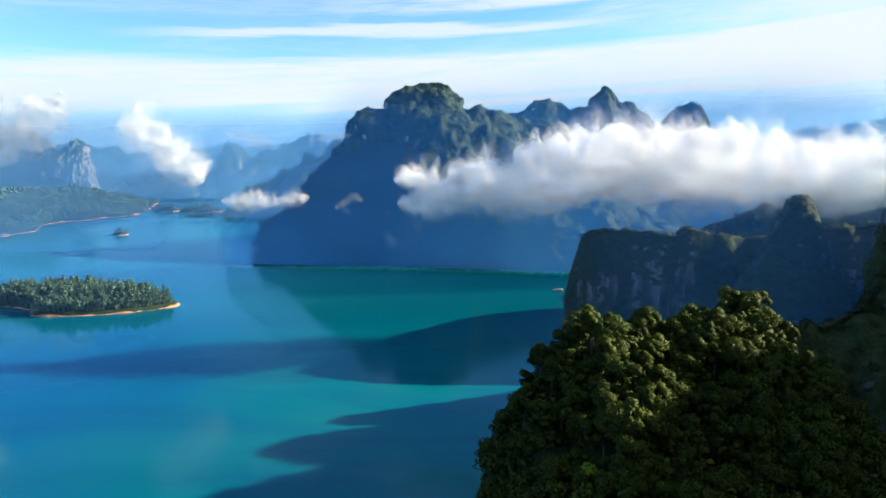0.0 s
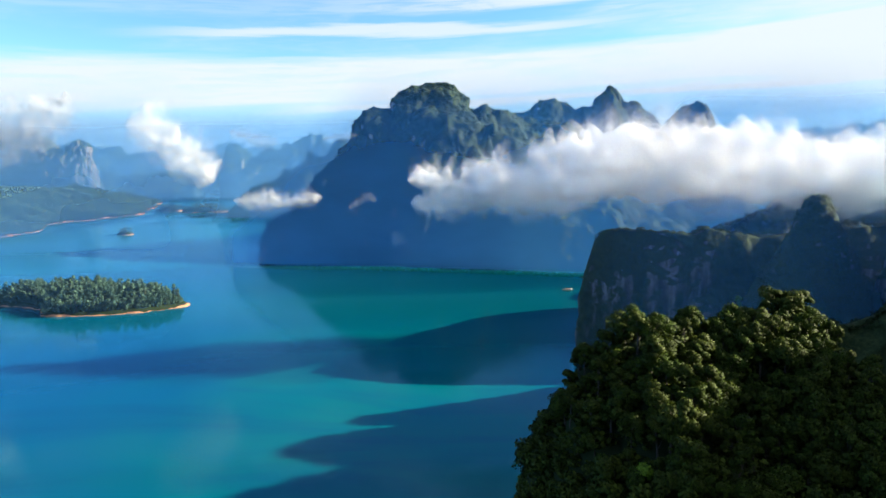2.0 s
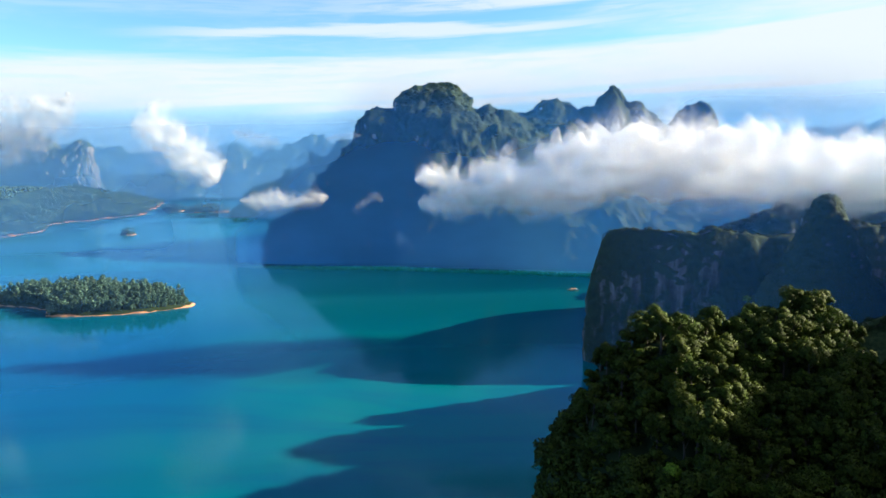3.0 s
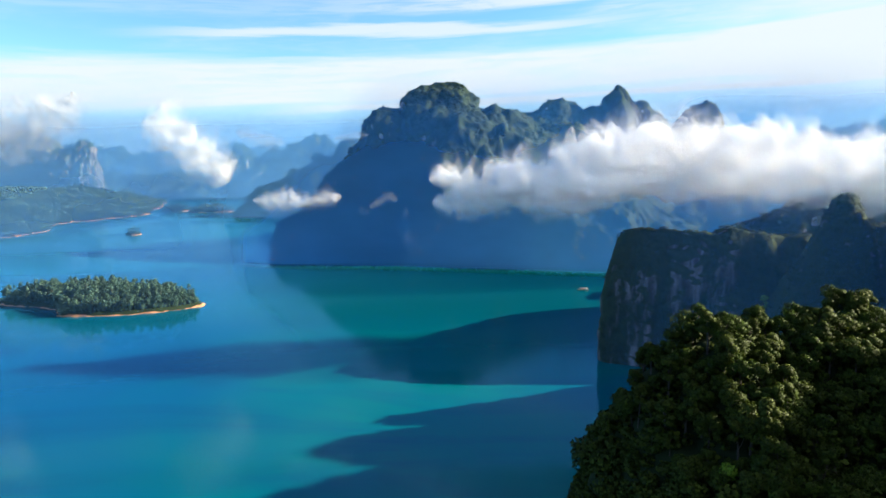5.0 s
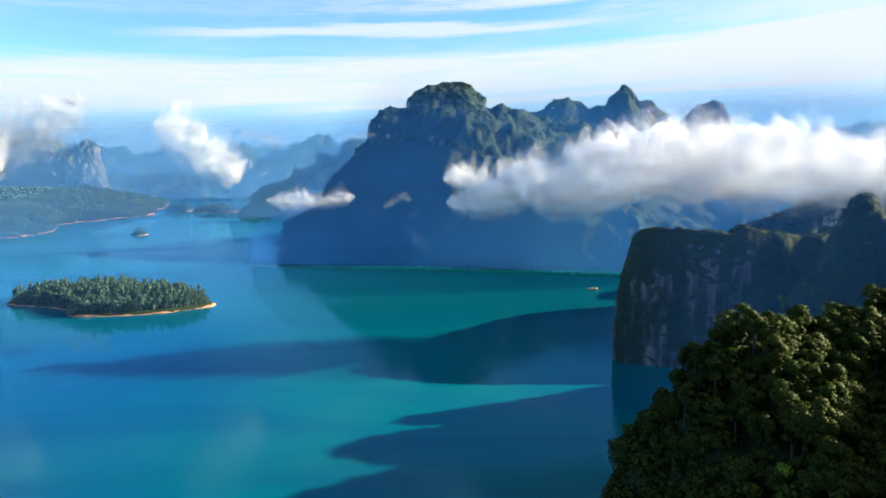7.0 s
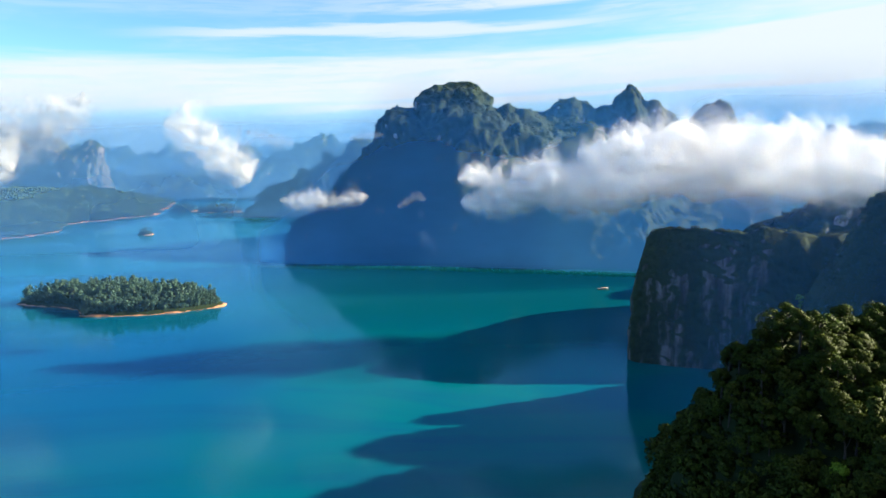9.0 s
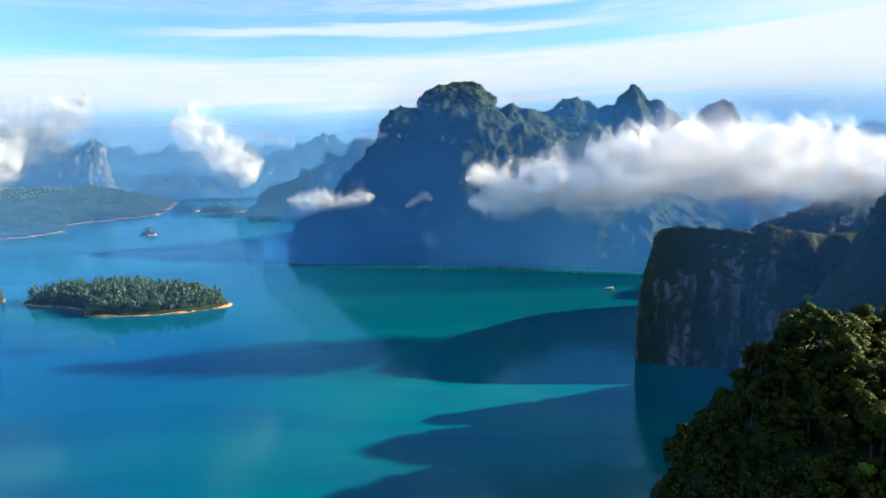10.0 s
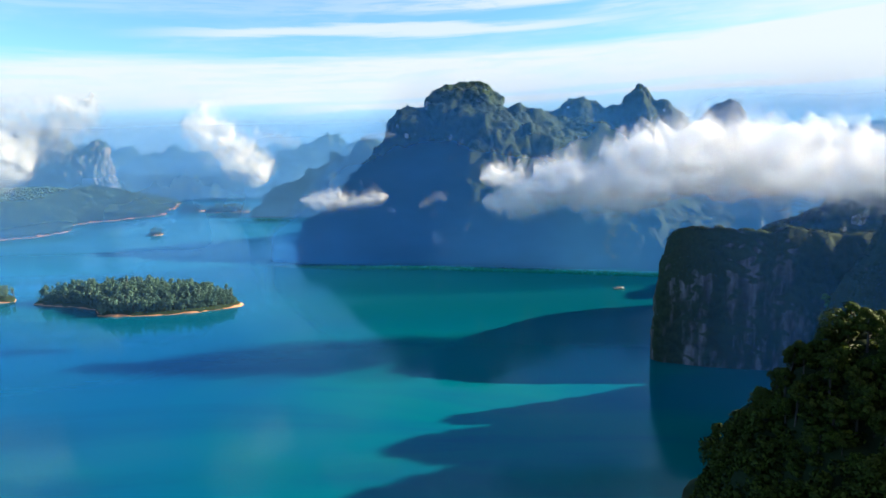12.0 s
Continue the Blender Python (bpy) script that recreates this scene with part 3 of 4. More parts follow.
# ---------------------------------------------------------------- the near hill
massif("shaded_ridge", "dark limestone ridge with a pale bare scar behind the wooded hill",
       [(95, 235, 0), (130, 232, 0), (165, 235, 0), (200, 225, 0), (260, 215, 0), (340, 210, 0), (440, 210, 0)],
       [(110, 285, 70), (140, 286, 88), (168, 288, 98), (190, 290, 112), (225, 310, 145), (300, 365, 192), (440, 385, 222)],
       [(110, 340, -8), (140, 345, -8), (170, 350, -8), (200, 360, -8), (250, 390, -8), (320, 440, -8), (440, 460, -8)],
       110, 70, 14, 2.6, 31, ((40, 7), (16, 3.5), (6, 1.3)), 1.8, M_cliff, 1800, 1.3, 2.8, 0.15, category="ridge")
near_root, near_grid = massif("wooded_headland", "steep headland covered in rainforest, sunlit on its crown",
       [(-6, 150, 0), (0, 120, 0), (4, 100, 0), (9, 88, 0), (14, 78, 0), (20, 70, 0), (28, 64, 0), (38, 60, 0), (50, 58, 0), (62, 58, 0), (74, 60, 0), (88, 60, 0), (105, 62, 0), (125, 64, 0), (150, 64, 0)],
       [(-7, 186, 0), (2, 184, 45), (9, 183, 74), (15, 183, 94), (21, 181, 105), (26, 179, 114), (34, 177, 120), (41, 178, 127), (52, 180, 127), (60, 184, 121), (67, 188, 120), (78, 190, 127), (90, 191, 126), (103, 193, 119), (112, 196, 106), (150, 205, 70)],
       [(0, 230, -8), (5, 240, -8), (10, 250, -8), (14, 255, -8), (20, 255, -8), (26, 255, -8), (35, 255, -8), (43, 255, -8), (54, 255, -8), (62, 255, -8), (70, 255, -8), (80, 255, -8), (92, 255, -8), (108, 255, -8), (150, 260, -8)],
       130, 80, 14, 2.3, 33, ((30, 2.2), (12, 1.4), (5, 0.6)), 0.5, M_floor, category="headland")
# added out of view, sized so its shadow line crosses the headland
tower("shading_hill", "unseen steep wooded hill added to shade the headland", (268, 128),
      [(-8, 122), (60, 110), (110, 101), (150, 91), (176, 78), (190, 64), (200, 50), (206, 34), (209, 14), (210, 0)], 80, 60, 35, ((40, 2.5), (16, 1.2)), 1.0, M_karst, 300, 1.5, 2.5)

# unseen range added behind the view, to cut the skylight on shaded slopes
massif("mountain_range", "unseen forested limestone range added to block skylight behind the view",
       [(900, -120, 0), (500, -140, 0), (200, -160, 0), (-200, -180, 0), (-700, -220, 0), (-1500, -300, 0)],
       [(900, -330, 330), (500, -350, 400), (200, -360, 380), (-200, -380, 340), (-700, -420, 300), (-1500, -500, 220)],
       [(900, -700, -8), (500, -700, -8), (200, -700, -8), (-200, -700, -8), (-700, -700, -8), (-1500, -800, -8)],
       90, 30, 10, 1.7, 37, ((150, 18), (60, 12)), 3.0, M_karst, 1200, 5, 10, category="mountains")

# ---------------------------------------------------------------- left shore
massif("wooded_shore", "low wooded shore with an ochre waterline",
       [(-2300, 1500, 0), (-1700, 1420, 0), (-1400, 1440, 0), (-1135, 1478, 0), (-1085, 1612, 0), (-1169, 1793, 0), (-1113, 1904, 0), (-1022, 2078, 0)],
       [(-2600, 2200, 100), (-2200, 2250, 90), (-1900, 2300, 84), (-1640, 2300, 76), (-1500, 2350, 60), (-1360, 2340, 42), (-1230, 2300, 26), (-1090, 2200, 3)],
       [(-2700, 2860, 50), (-2300, 2860, 50), (-2000, 2860, 50), (-1700, 2860, 50), (-1550, 2860, 40), (-1400, 2800, 20), (-1250, 2700, -4), (-1120, 2400, -8)],
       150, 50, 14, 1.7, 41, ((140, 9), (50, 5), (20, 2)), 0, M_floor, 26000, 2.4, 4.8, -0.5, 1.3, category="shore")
massif("far_cliffs", "pale ochre limestone cliffs above the wooded shore",
       [(-2500, 2840, 30), (-2150, 2840, 30), (-1950, 2840, 30), (-1850, 2840, 30), (-1790, 2840, 30), (-1740, 2840, 30), (-1705, 2842, 30), (-1675, 2850, 30), (-1664, 2880, 30)],
       [(-2500, 2920, 300), (-2150, 2920, 310), (-1950, 2920, 310), (-1870, 2920, 300), (-1799, 2915, 234), (-1745, 2915, 250), (-1705, 2905, 268), (-1672, 2900, 252), (-1664, 2900, 190), (-1660, 2900, 50)],
       [(-2500, 3100, -8), (-2150, 3100, -8), (-1950, 3100, -8), (-1870, 3100, -8), (-1799, 3100, -8), (-1740, 3100, -8), (-1700, 3060, -8), (-1670, 3000, -8), (-1660, 2960, -8)],
       190, 70, 8, 5.0, 43, ((100, 12), (35, 9), (14, 5)), 12.0, M_bare, 1500, 4, 8, 0.3, category="cliffs")

# ---------------------------------------------------------------- clouds
def bank(name, label, line, mat, seed, layers=11, nu=150, na=56, flat=0.8, lump=0.6, core=0.25, outer=1.45, billows=3, root=None):
    """A bank of vapour along a line of (x, y, z, radius): closed sheaths one inside the other, billowing outwards."""
    path = curve_through(line, nu)
    root = root or thing(name, label, "cloud", at=tuple(path[nu // 2][:3]))
    run = np.gradient(path[:, :3], axis=0)
    run /= np.linalg.norm(run, axis=1, keepdims=True)
    side = np.cross(run, (0, 0, 1.0))
    side /= np.maximum(np.linalg.norm(side, axis=1, keepdims=True), 1e-6)
    lift = np.cross(side, run)
    u = np.linspace(-1, 1, nu)
    close = np.sqrt(np.clip(1 - np.abs(u) ** 7, 0, 1))                        # rounds off both ends
    a = np.linspace(0, 2 * math.pi, na, endpoint=False)
    unit = side[:, None] * np.cos(a)[None, :, None] + lift[:, None] * np.sin(a)[None, :, None] * flat
    vs = []
    mean = float(path[:, 3].mean())
    for k in range(layers):
        depth = k / (layers - 1)
        r = path[:, 3] * close * (outer - (outer - core) * depth ** 0.8)
        grid = path[:, None, :3] + unit * r[:, None, None]
        swell = np.zeros((nu, na))
        for i in range(nu):
            for j in range(na):
                q = Vector(grid[i, j]) / (mean * 0.85) + Vector((seed * 3.7, seed * 1.3, depth * 0.35))
                b = 1.6 * abs(noise.noise(q)) + 0.8 * abs(noise.noise(q * 2.1)) + 0.3 * abs(noise.noise(q * 4.3)) - 0.6
                swell[i, j] = b * (1.0 if grid[i, j, 2] > path[i, 2] - 0.35 * path[i, 3] else 0.55)
        grid = grid + unit * (path[:, 3] * close * lump)[:, None, None] * swell[..., None] * (1.15 - 0.5 * depth)
        vs.append(grid)
    cuts = np.linspace(0, nu - 1, billows + 1).astype(int)
    for c, d in zip(cuts[:-1], cuts[1:]):
        long = d - c + 1
        f = grid_faces(na, long, True)
        f = (f % long) * na + f // long
        ob = mesh_object("billow", np.vstack([g[c:d + 1].reshape(-1, 3) for g in vs]), np.vstack([f + k * long * na for k in range(layers)]), mat, root, world=True)
        tagged(ob, kind="stuff")
        at = ob.data.attributes.new("depth", "FLOAT", "POINT")
        at.data.foreach_set("value", np.repeat(np.linspace(0, 1, layers), long * na).astype(np.float32))
    return root


main = bank("cloud_bank", "bright white cloud bank drifting before the mountain",
     [(-8, 578, 148, 12), (10, 578, 147, 22), (30, 580, 150, 27), (55, 582, 155, 30), (80, 585, 154, 32), (108, 588, 162, 41), (132, 590, 172, 50), (160, 596, 173, 54), (200, 600, 167, 54), (240, 605, 162, 53), (320, 610, 158, 51), (410, 615, 158, 51), (520, 620, 160, 50), (640, 625, 160, 46)],
     M_cloud, 51, 14, 260, 60, 0.82, 0.62, 0.3, 1.25, 9)
for k, tuft_line in enumerate(([(-50, 576, 158, 7), (-38, 576, 161, 13), (-22, 576, 157, 15), (-4, 577, 151, 12), (10, 578, 148, 8)],
                               [(-48, 579, 138, 8), (-32, 579, 136, 13), (-10, 579, 136, 15), (14, 580, 137, 13), (28, 580, 139, 8)],
                               [(-2, 578, 160, 8), (14, 578, 165, 14), (34, 580, 165, 15), (52, 582, 160, 10)],
                               [(24, 575, 137, 9), (48, 576, 135, 14), (78, 578, 134, 15), (104, 580, 136, 12), (124, 582, 138, 8)],
                               [(58, 580, 178, 8), (76, 582, 182, 13), (96, 584, 184, 14), (112, 586, 182, 9)])):
    bank("", "", tuft_line, M_tuft, 70 + k, 11, 70, 40, 0.95, 0.85, 0.2, 1.5, 1, main)
bank("cloud", "soft white cloud hanging over the lake",
     [(-402, 775, 226, 14), (-386, 775, 222, 24), (-366, 775, 212, 28), (-342, 775, 192, 29), (-318, 775, 172, 26), (-302, 775, 152, 18)], M_soft, 53, 13, 110, 48, 0.95, 0.75, 0.15, 1.55)
bank("cloud", "small low wisp of white cloud", [(-226, 622, 140, 5), (-210, 622, 139, 10), (-190, 622, 139, 12), (-170, 622, 138, 8), (-150, 622, 141, 10), (-138, 622, 142, 5)], M_low, 55, 12, 100, 36, 0.85, 0.8, 0.15, 1.6)
bank("cloud", "large white cloud hanging over the lake", [(-760, 745, 185, 50), (-700, 745, 182, 56), (-640, 745, 186, 54), (-600, 745, 184, 46), (-574, 748, 172, 30)], M_soft, 57, 13, 120, 48, 0.95, 0.7, 0.15, 1.5)
bank("cloud", "small white cloud before the far range", [(-700, 2000, 262, 14), (-660, 2000, 250, 26), (-610, 2000, 232, 30), (-550, 2000, 222, 22)], M_wisp, 61, 9, 80, 36, 0.9, 0.8, 0.15, 1.6)
bank("mist", "thin grey morning mist on the far cliffs", [(-1420, 1780, 262, 70), (-1300, 1780, 262, 84), (-1200, 1780, 272, 80), (-1120, 1780, 300, 62), (-1085, 1780, 340, 38), (-1070, 1780, 372, 14)], M_mist, 59, 12, 120, 48, 0.95, 0.8, 0.15, 1.5)
for line, seed in (([(-106, 583, 134, 4), (-98, 583, 138, 7), (-88, 583, 143, 8), (-80, 583, 140, 6)], 63), ([(-240, 1150, 212, 8), (-220, 1150, 214, 11), (-200, 1150, 216, 12), (-176, 1150, 217, 7)], 64)):
    bank("mist", "thin wisp of mist before the dark slope", line, M_wisp, seed, 7, 60, 28, 0.6)


# ---------------------------------------------------------------- morning haze before the far shore
def haze_curtain(line, top, strength, far, low=18.0, thin=0.25, ends=(0.06, 0.06)):
    """Haze over the water along a line: it sets in above the surface and thins out upwards and at both ends."""
    nu, nv = 120, 24
    base = curve_through([(p[0], p[1], p[2] if len(p) > 2 else top) for p in line], nu)
    rise = np.linspace(0, 1, nv) ** 1.4
    grid = np.repeat(base[:, None, :], nv, 1)
    top = base[:, None, 2]
    grid[..., 2] = 0.3 + rise * top
    z = grid[..., 2]
    u = np.linspace(0, 1, nu)[:, None]
    ease = lambda a: np.clip(a, 0, 1) ** 2 * (3 - 2 * np.clip(a, 0, 1))
    cover = ease(z / low) * (1 - (1 - thin) * ease(z / (0.8 * top))) * ease((top - z) / (0.3 * top))
    cover = cover * ease(u / ends[0]) * ease((1 - u) / ends[1])
    ob = mesh_object("haze", grid.reshape(-1, 3), grid_faces(nu, nv), haze_material(strength, far))
    at = ob.data.attributes.new("cover", "FLOAT", "POINT")
    at.data.foreach_set("value", cover.ravel().astype(np.float32))
    return tagged(ob, "pale blue morning haze hanging over the lake", "haze", kind="stuff")


# thin tinted veils stand in for haze through the depth of the air
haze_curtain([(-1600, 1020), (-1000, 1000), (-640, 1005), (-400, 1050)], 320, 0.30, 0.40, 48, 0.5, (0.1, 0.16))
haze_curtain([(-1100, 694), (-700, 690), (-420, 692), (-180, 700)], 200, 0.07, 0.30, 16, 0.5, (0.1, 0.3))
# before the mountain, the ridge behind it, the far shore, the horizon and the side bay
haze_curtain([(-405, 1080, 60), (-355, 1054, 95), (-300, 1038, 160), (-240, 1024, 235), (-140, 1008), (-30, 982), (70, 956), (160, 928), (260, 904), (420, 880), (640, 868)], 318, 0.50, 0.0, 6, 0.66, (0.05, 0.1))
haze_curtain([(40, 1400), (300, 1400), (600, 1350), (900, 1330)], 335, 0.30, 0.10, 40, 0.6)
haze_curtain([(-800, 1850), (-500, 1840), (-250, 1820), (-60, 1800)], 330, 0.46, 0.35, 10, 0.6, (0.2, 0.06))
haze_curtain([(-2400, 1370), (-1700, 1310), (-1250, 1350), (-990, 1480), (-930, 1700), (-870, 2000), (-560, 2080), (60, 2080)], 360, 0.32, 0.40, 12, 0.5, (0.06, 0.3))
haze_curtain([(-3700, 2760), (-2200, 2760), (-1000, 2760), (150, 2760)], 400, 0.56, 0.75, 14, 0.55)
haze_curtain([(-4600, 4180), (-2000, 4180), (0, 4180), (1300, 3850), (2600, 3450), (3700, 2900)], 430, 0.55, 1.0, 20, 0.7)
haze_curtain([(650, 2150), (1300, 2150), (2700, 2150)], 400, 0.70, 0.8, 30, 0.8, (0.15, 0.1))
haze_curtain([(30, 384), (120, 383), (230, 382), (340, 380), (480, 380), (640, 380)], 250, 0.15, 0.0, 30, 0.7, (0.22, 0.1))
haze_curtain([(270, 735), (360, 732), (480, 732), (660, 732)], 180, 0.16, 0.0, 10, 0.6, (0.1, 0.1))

# ---------------------------------------------------------------- trees
def tube(points, radii, sides=6):
    vs, fs = [], []
    for k, (p, r) in enumerate(zip(points, radii)):
        for a in range(sides):
            w = 2 * math.pi * a / sides
            vs.append((p[0] + math.cos(w) * r, p[1] + math.sin(w) * r, p[2]))
        if k:
            for a in range(sides):
                b = (a + 1) % sides
                fs.append(((k - 1) * sides + a, (k - 1) * sides + b, k * sides + b, k * sides + a))
    return np.array(vs), np.array(fs)


def tree_meshes(seed, height, radius, lobes, leaves, leaf, clear=0.35):
    """A tapered trunk with limbs, and a crown of leaf sprays set on uneven lobes."""
    rng = np.random.default_rng(seed)
    lean = rng.normal(0, 0.04 * height, 2)
    top = height * 0.8
    spine = [(lean[0] * k ** 2, lean[1] * k ** 2, top * k) for k in np.linspace(0, 1, 6)]
    spine[0] = (0, 0, -1.5)
    tv, tf = [], []
    v, f = tube(spine, np.linspace(0.035, 0.012, 6) * height)
    tv.append(v), tf.append(f)
    base = len(v)
    centres = []
    for k in range(lobes):
        a = rng.random() * 2 * math.pi
        h = clear + (1 - clear) * rng.random() ** 0.8
        w = radius * math.sqrt(max(0.05, 1 - ((h - 0.55) / 0.55) ** 2)) * (0.35 + 0.6 * rng.random())
        c = np.array([math.cos(a) * w + lean[0] * h, math.sin(a) * w + lean[1] * h, h * height])
        centres.append((c, radius * (0.28 + 0.32 * rng.random())))
        if k < 7:
            s = np.array(spine[2 + k % 4])
            v, f = tube([s, s * 0.5 + c * 0.5 + (0, 0, -0.04 * height), c], np.array([0.014, 0.009, 0.004]) * height, 4)
            tv.append(v), tf.append(f + base)
            base += len(v)
    each = leaves // lobes
    lv, lf, ln = [], [], []
    for c, r in centres:
        d = rng.normal(0, 1, (each, 3))
        d /= np.linalg.norm(d, axis=1, keepdims=True)
        d[:, 2] = np.where(d[:, 2] < -0.35, -d[:, 2], d[:, 2])
        p = c + d * r * (0.72 + 0.36 * rng.random((each, 1))) * (1, 1, 0.8)
        out = d * 0.7 + rng.normal(0, 0.5, (each, 3))
        out /= np.linalg.norm(out, axis=1, keepdims=True)
        side = np.cross(out, rng.normal(0, 1, (each, 3)))
        side /= np.maximum(np.linalg.norm(side, axis=1, keepdims=True), 1e-6)
        along = np.cross(out, side)
        size = leaf * (0.6 + 0.8 * rng.random((each, 1)))
        fold = out * size * 0.25
        quad = np.stack([p - along * size, p + side * size * 0.6 + fold * 0.6, p + along * size - fold, p - side * size * 0.6 + fold * 0.6], 1)
        lf.append(np.arange(each * 4).reshape(-1, 4) + sum(len(q) for q in lv))
        lv.append(quad.reshape(-1, 3))
        # a clump of leaves takes the light as one rounded mass
        whole = p - (lean[0], lean[1], 0.5 * height)
        whole /= np.maximum(np.linalg.norm(whole, axis=1, keepdims=True), 1e-6)
        face = 0.62 * d + 0.28 * whole + 0.22 * out
        face /= np.linalg.norm(face, axis=1, keepdims=True)
        ln.append(np.repeat(face, 4, axis=0))
    return (np.vstack(tv), np.vstack(tf)), (np.vstack(lv), np.vstack(lf), np.vstack(ln))


CROWNS = {}


def tree(label, group, seed, height, radius, lobes, leaves, leaf, mat, clear=0.35, place=(0, 0, 0)):
    trunk, crown = tree_meshes(seed, height, radius, lobes, leaves, leaf, clear)
    root = thing("tree", label, "tree", group, at=place)
    mesh_object("trunk", *trunk, M_bark, root)
    CROWNS[mesh_object("crown", crown[0], crown[1], mat, root, normals=crown[2]).data.name] = crown[0], crown[2]
    return root


def spaced(places, gap):
    """Thin places out so that none stands nearer than gap to another."""
    kept, cells = [], {}
    for p in places:
        key = (int(p[0] // gap), int(p[1] // gap))
        close = any((p[0] - q[0]) ** 2 + (p[1] - q[1]) ** 2 < gap * gap for i in (-1, 0, 1) for j in (-1, 0, 1) for q in cells.get((key[0] + i, key[1] + j), ()))
        if not close:
            cells.setdefault(key, []).append(p)
            kept.append(p)
    return kept


def wood(models, places, rng, low, high):
    """Plant copies of the model trees, the models themselves first."""
    for k, p in enumerate(places):
        s = low + (high - low) * rng.random()
        m = pose(p[0], p[1], p[2], rng.normal(0, 3), rng.normal(0, 3), rng.random() * 360)
        if k < len(models):
            models[k].scale = (s, s, s)
            models[k].matrix_basis = m @ Matrix.Scale(s, 4)
        else:
            models[k % len(models)]
            src = models[int(rng.integers(0, len(models)))]
            src_scale = tuple(src.scale)
            src.scale = (s, s, s * rng.uniform(0.9, 1.15))
            copy_thing(src, m)
            src.scale = src_scale


def joined_wood(name, label, models, places, rng, low, high, parent):
    """More of the same trees, joined into one mesh."""
    vs, fs, ns, base = [], [], [], 0
    crowns = []
    for m in models:
        me = [o for o in m.children if o.name.startswith("crown")][0].data
        crowns.append(CROWNS[me.name])
    for p in places:
        v, w = crowns[int(rng.integers(0, len(crowns)))]
        a, s = rng.random() * 2 * math.pi, low + (high - low) * rng.random()
        ca, sa = math.cos(a) * s, math.sin(a) * s
        vs.append(np.stack([v[:, 0] * ca - v[:, 1] * sa, v[:, 0] * sa + v[:, 1] * ca, v[:, 2] * s], 1) + p)
        ns.append(np.stack([w[:, 0] * ca - w[:, 1] * sa, w[:, 0] * sa + w[:, 1] * ca, w[:, 2] * s], 1) / s)
        fs.append(np.arange(len(v)).reshape(-1, 4) + base)
        base += len(v)
    mat = [o for o in models[0].children if o.name.startswith("crown")][0].data.materials[0]
    return tagged(mesh_object(name, np.vstack(vs), np.vstack(fs), mat, parent, label, world=True, normals=np.vstack(ns)), kind="stuff")


rng = np.random.default_rng(71)
HEAD = "rainforest trees on the headland"
labels = ("broad rainforest tree with dense olive-green crown", "rainforest tree with rounded sunlit green crown", "rainforest tree with ragged dark green crown", "spreading rainforest tree with yellow-green leaves", "slender rainforest tree with loose green crown", "old rainforest tree with lumpy brownish-green crown")
models = [tree(labels[k], HEAD, 80 + k, h, r, lo, 4200, 0.215, M_leaf, c) for k, (h, r, lo, c) in enumerate(((8.0, 3.4, 13, 0.3), (7.0, 2.8, 10, 0.25), (9.0, 2.9, 12, 0.35), (7.5, 3.7, 14, 0.35), (10.0, 2.4, 10, 0.4), (8.5, 3.5, 15, 0.3)))]
spots = scatter_on(near_grid, 9000, rng, -0.5, lambda m: (m[..., 2] > 38) * (m[..., 1] < 212) * (m[..., 0] < 150) * (m[..., 1] > 95))
spots = spaced(spots, 3.7)
spots.sort(key=lambda p: -p[2])
wood(models, spots[:280], rng, 0.65, 1.35)
low_models = [tree("rainforest tree in deep shade", HEAD, 170 + k, 8.0, 3.4, 12, 860, 0.38, M_leaf, 0.25) for k in range(3)]
wood(low_models, spots[280:283], rng, 0.9, 1.2)
joined_wood("undergrowth", "shaded rainforest crowns", low_models, spots[283:560], rng, 0.75, 1.25, near_root)

# stands in the shaded part; its sunlit look is put into the leaf colour
bright_tree = tree("small rainforest tree in leaf colours brightened as if sunlit", HEAD, 97, 5.5, 2.3, 14, 1500, 0.32, M_sunlit_leaf, 0.2)
wood([bright_tree], [min(spots, key=lambda p: (p[0] - 33) ** 2 + (p[1] - 141) ** 2) + (0.5, -1.0, 1.5)], rng, 1.0, 1.05)
lone = tree("tall lone tree with loose green crown on the spire's spur", "", 98, 15, 4.2, 16, 1400, 0.42, M_sunlit_leaf, 0.35)
wood([lone], [(206, 472, 54)], rng, 1.0, 1.05)

# low growth between the trees
(_, _), (bush_v, bush_f, bush_n) = tree_meshes(5, 2.2, 1.6, 9, 63, 0.52, 0.1)
low_spots = scatter_on(near_grid, 2400, rng, -0.5, lambda m: (m[..., 2] > 50) * (m[..., 1] < 215) * (m[..., 0] < 140))
low_spots = np.array(low_spots)
shrubs = tagged(mesh_object("shrubs", (low_spots[:, None, :] + bush_v[None] * rng.uniform(0.7, 1.5, (len(low_spots), 1, 1))).reshape(-1, 3), (np.arange(len(low_spots))[:, None, None] * len(bush_v) + bush_f[None]).reshape(-1, 4), M_leaf, near_root, "dense shrubs and creepers", world=True, normals=np.tile(bush_n, (len(low_spots), 1))), kind="stuff")


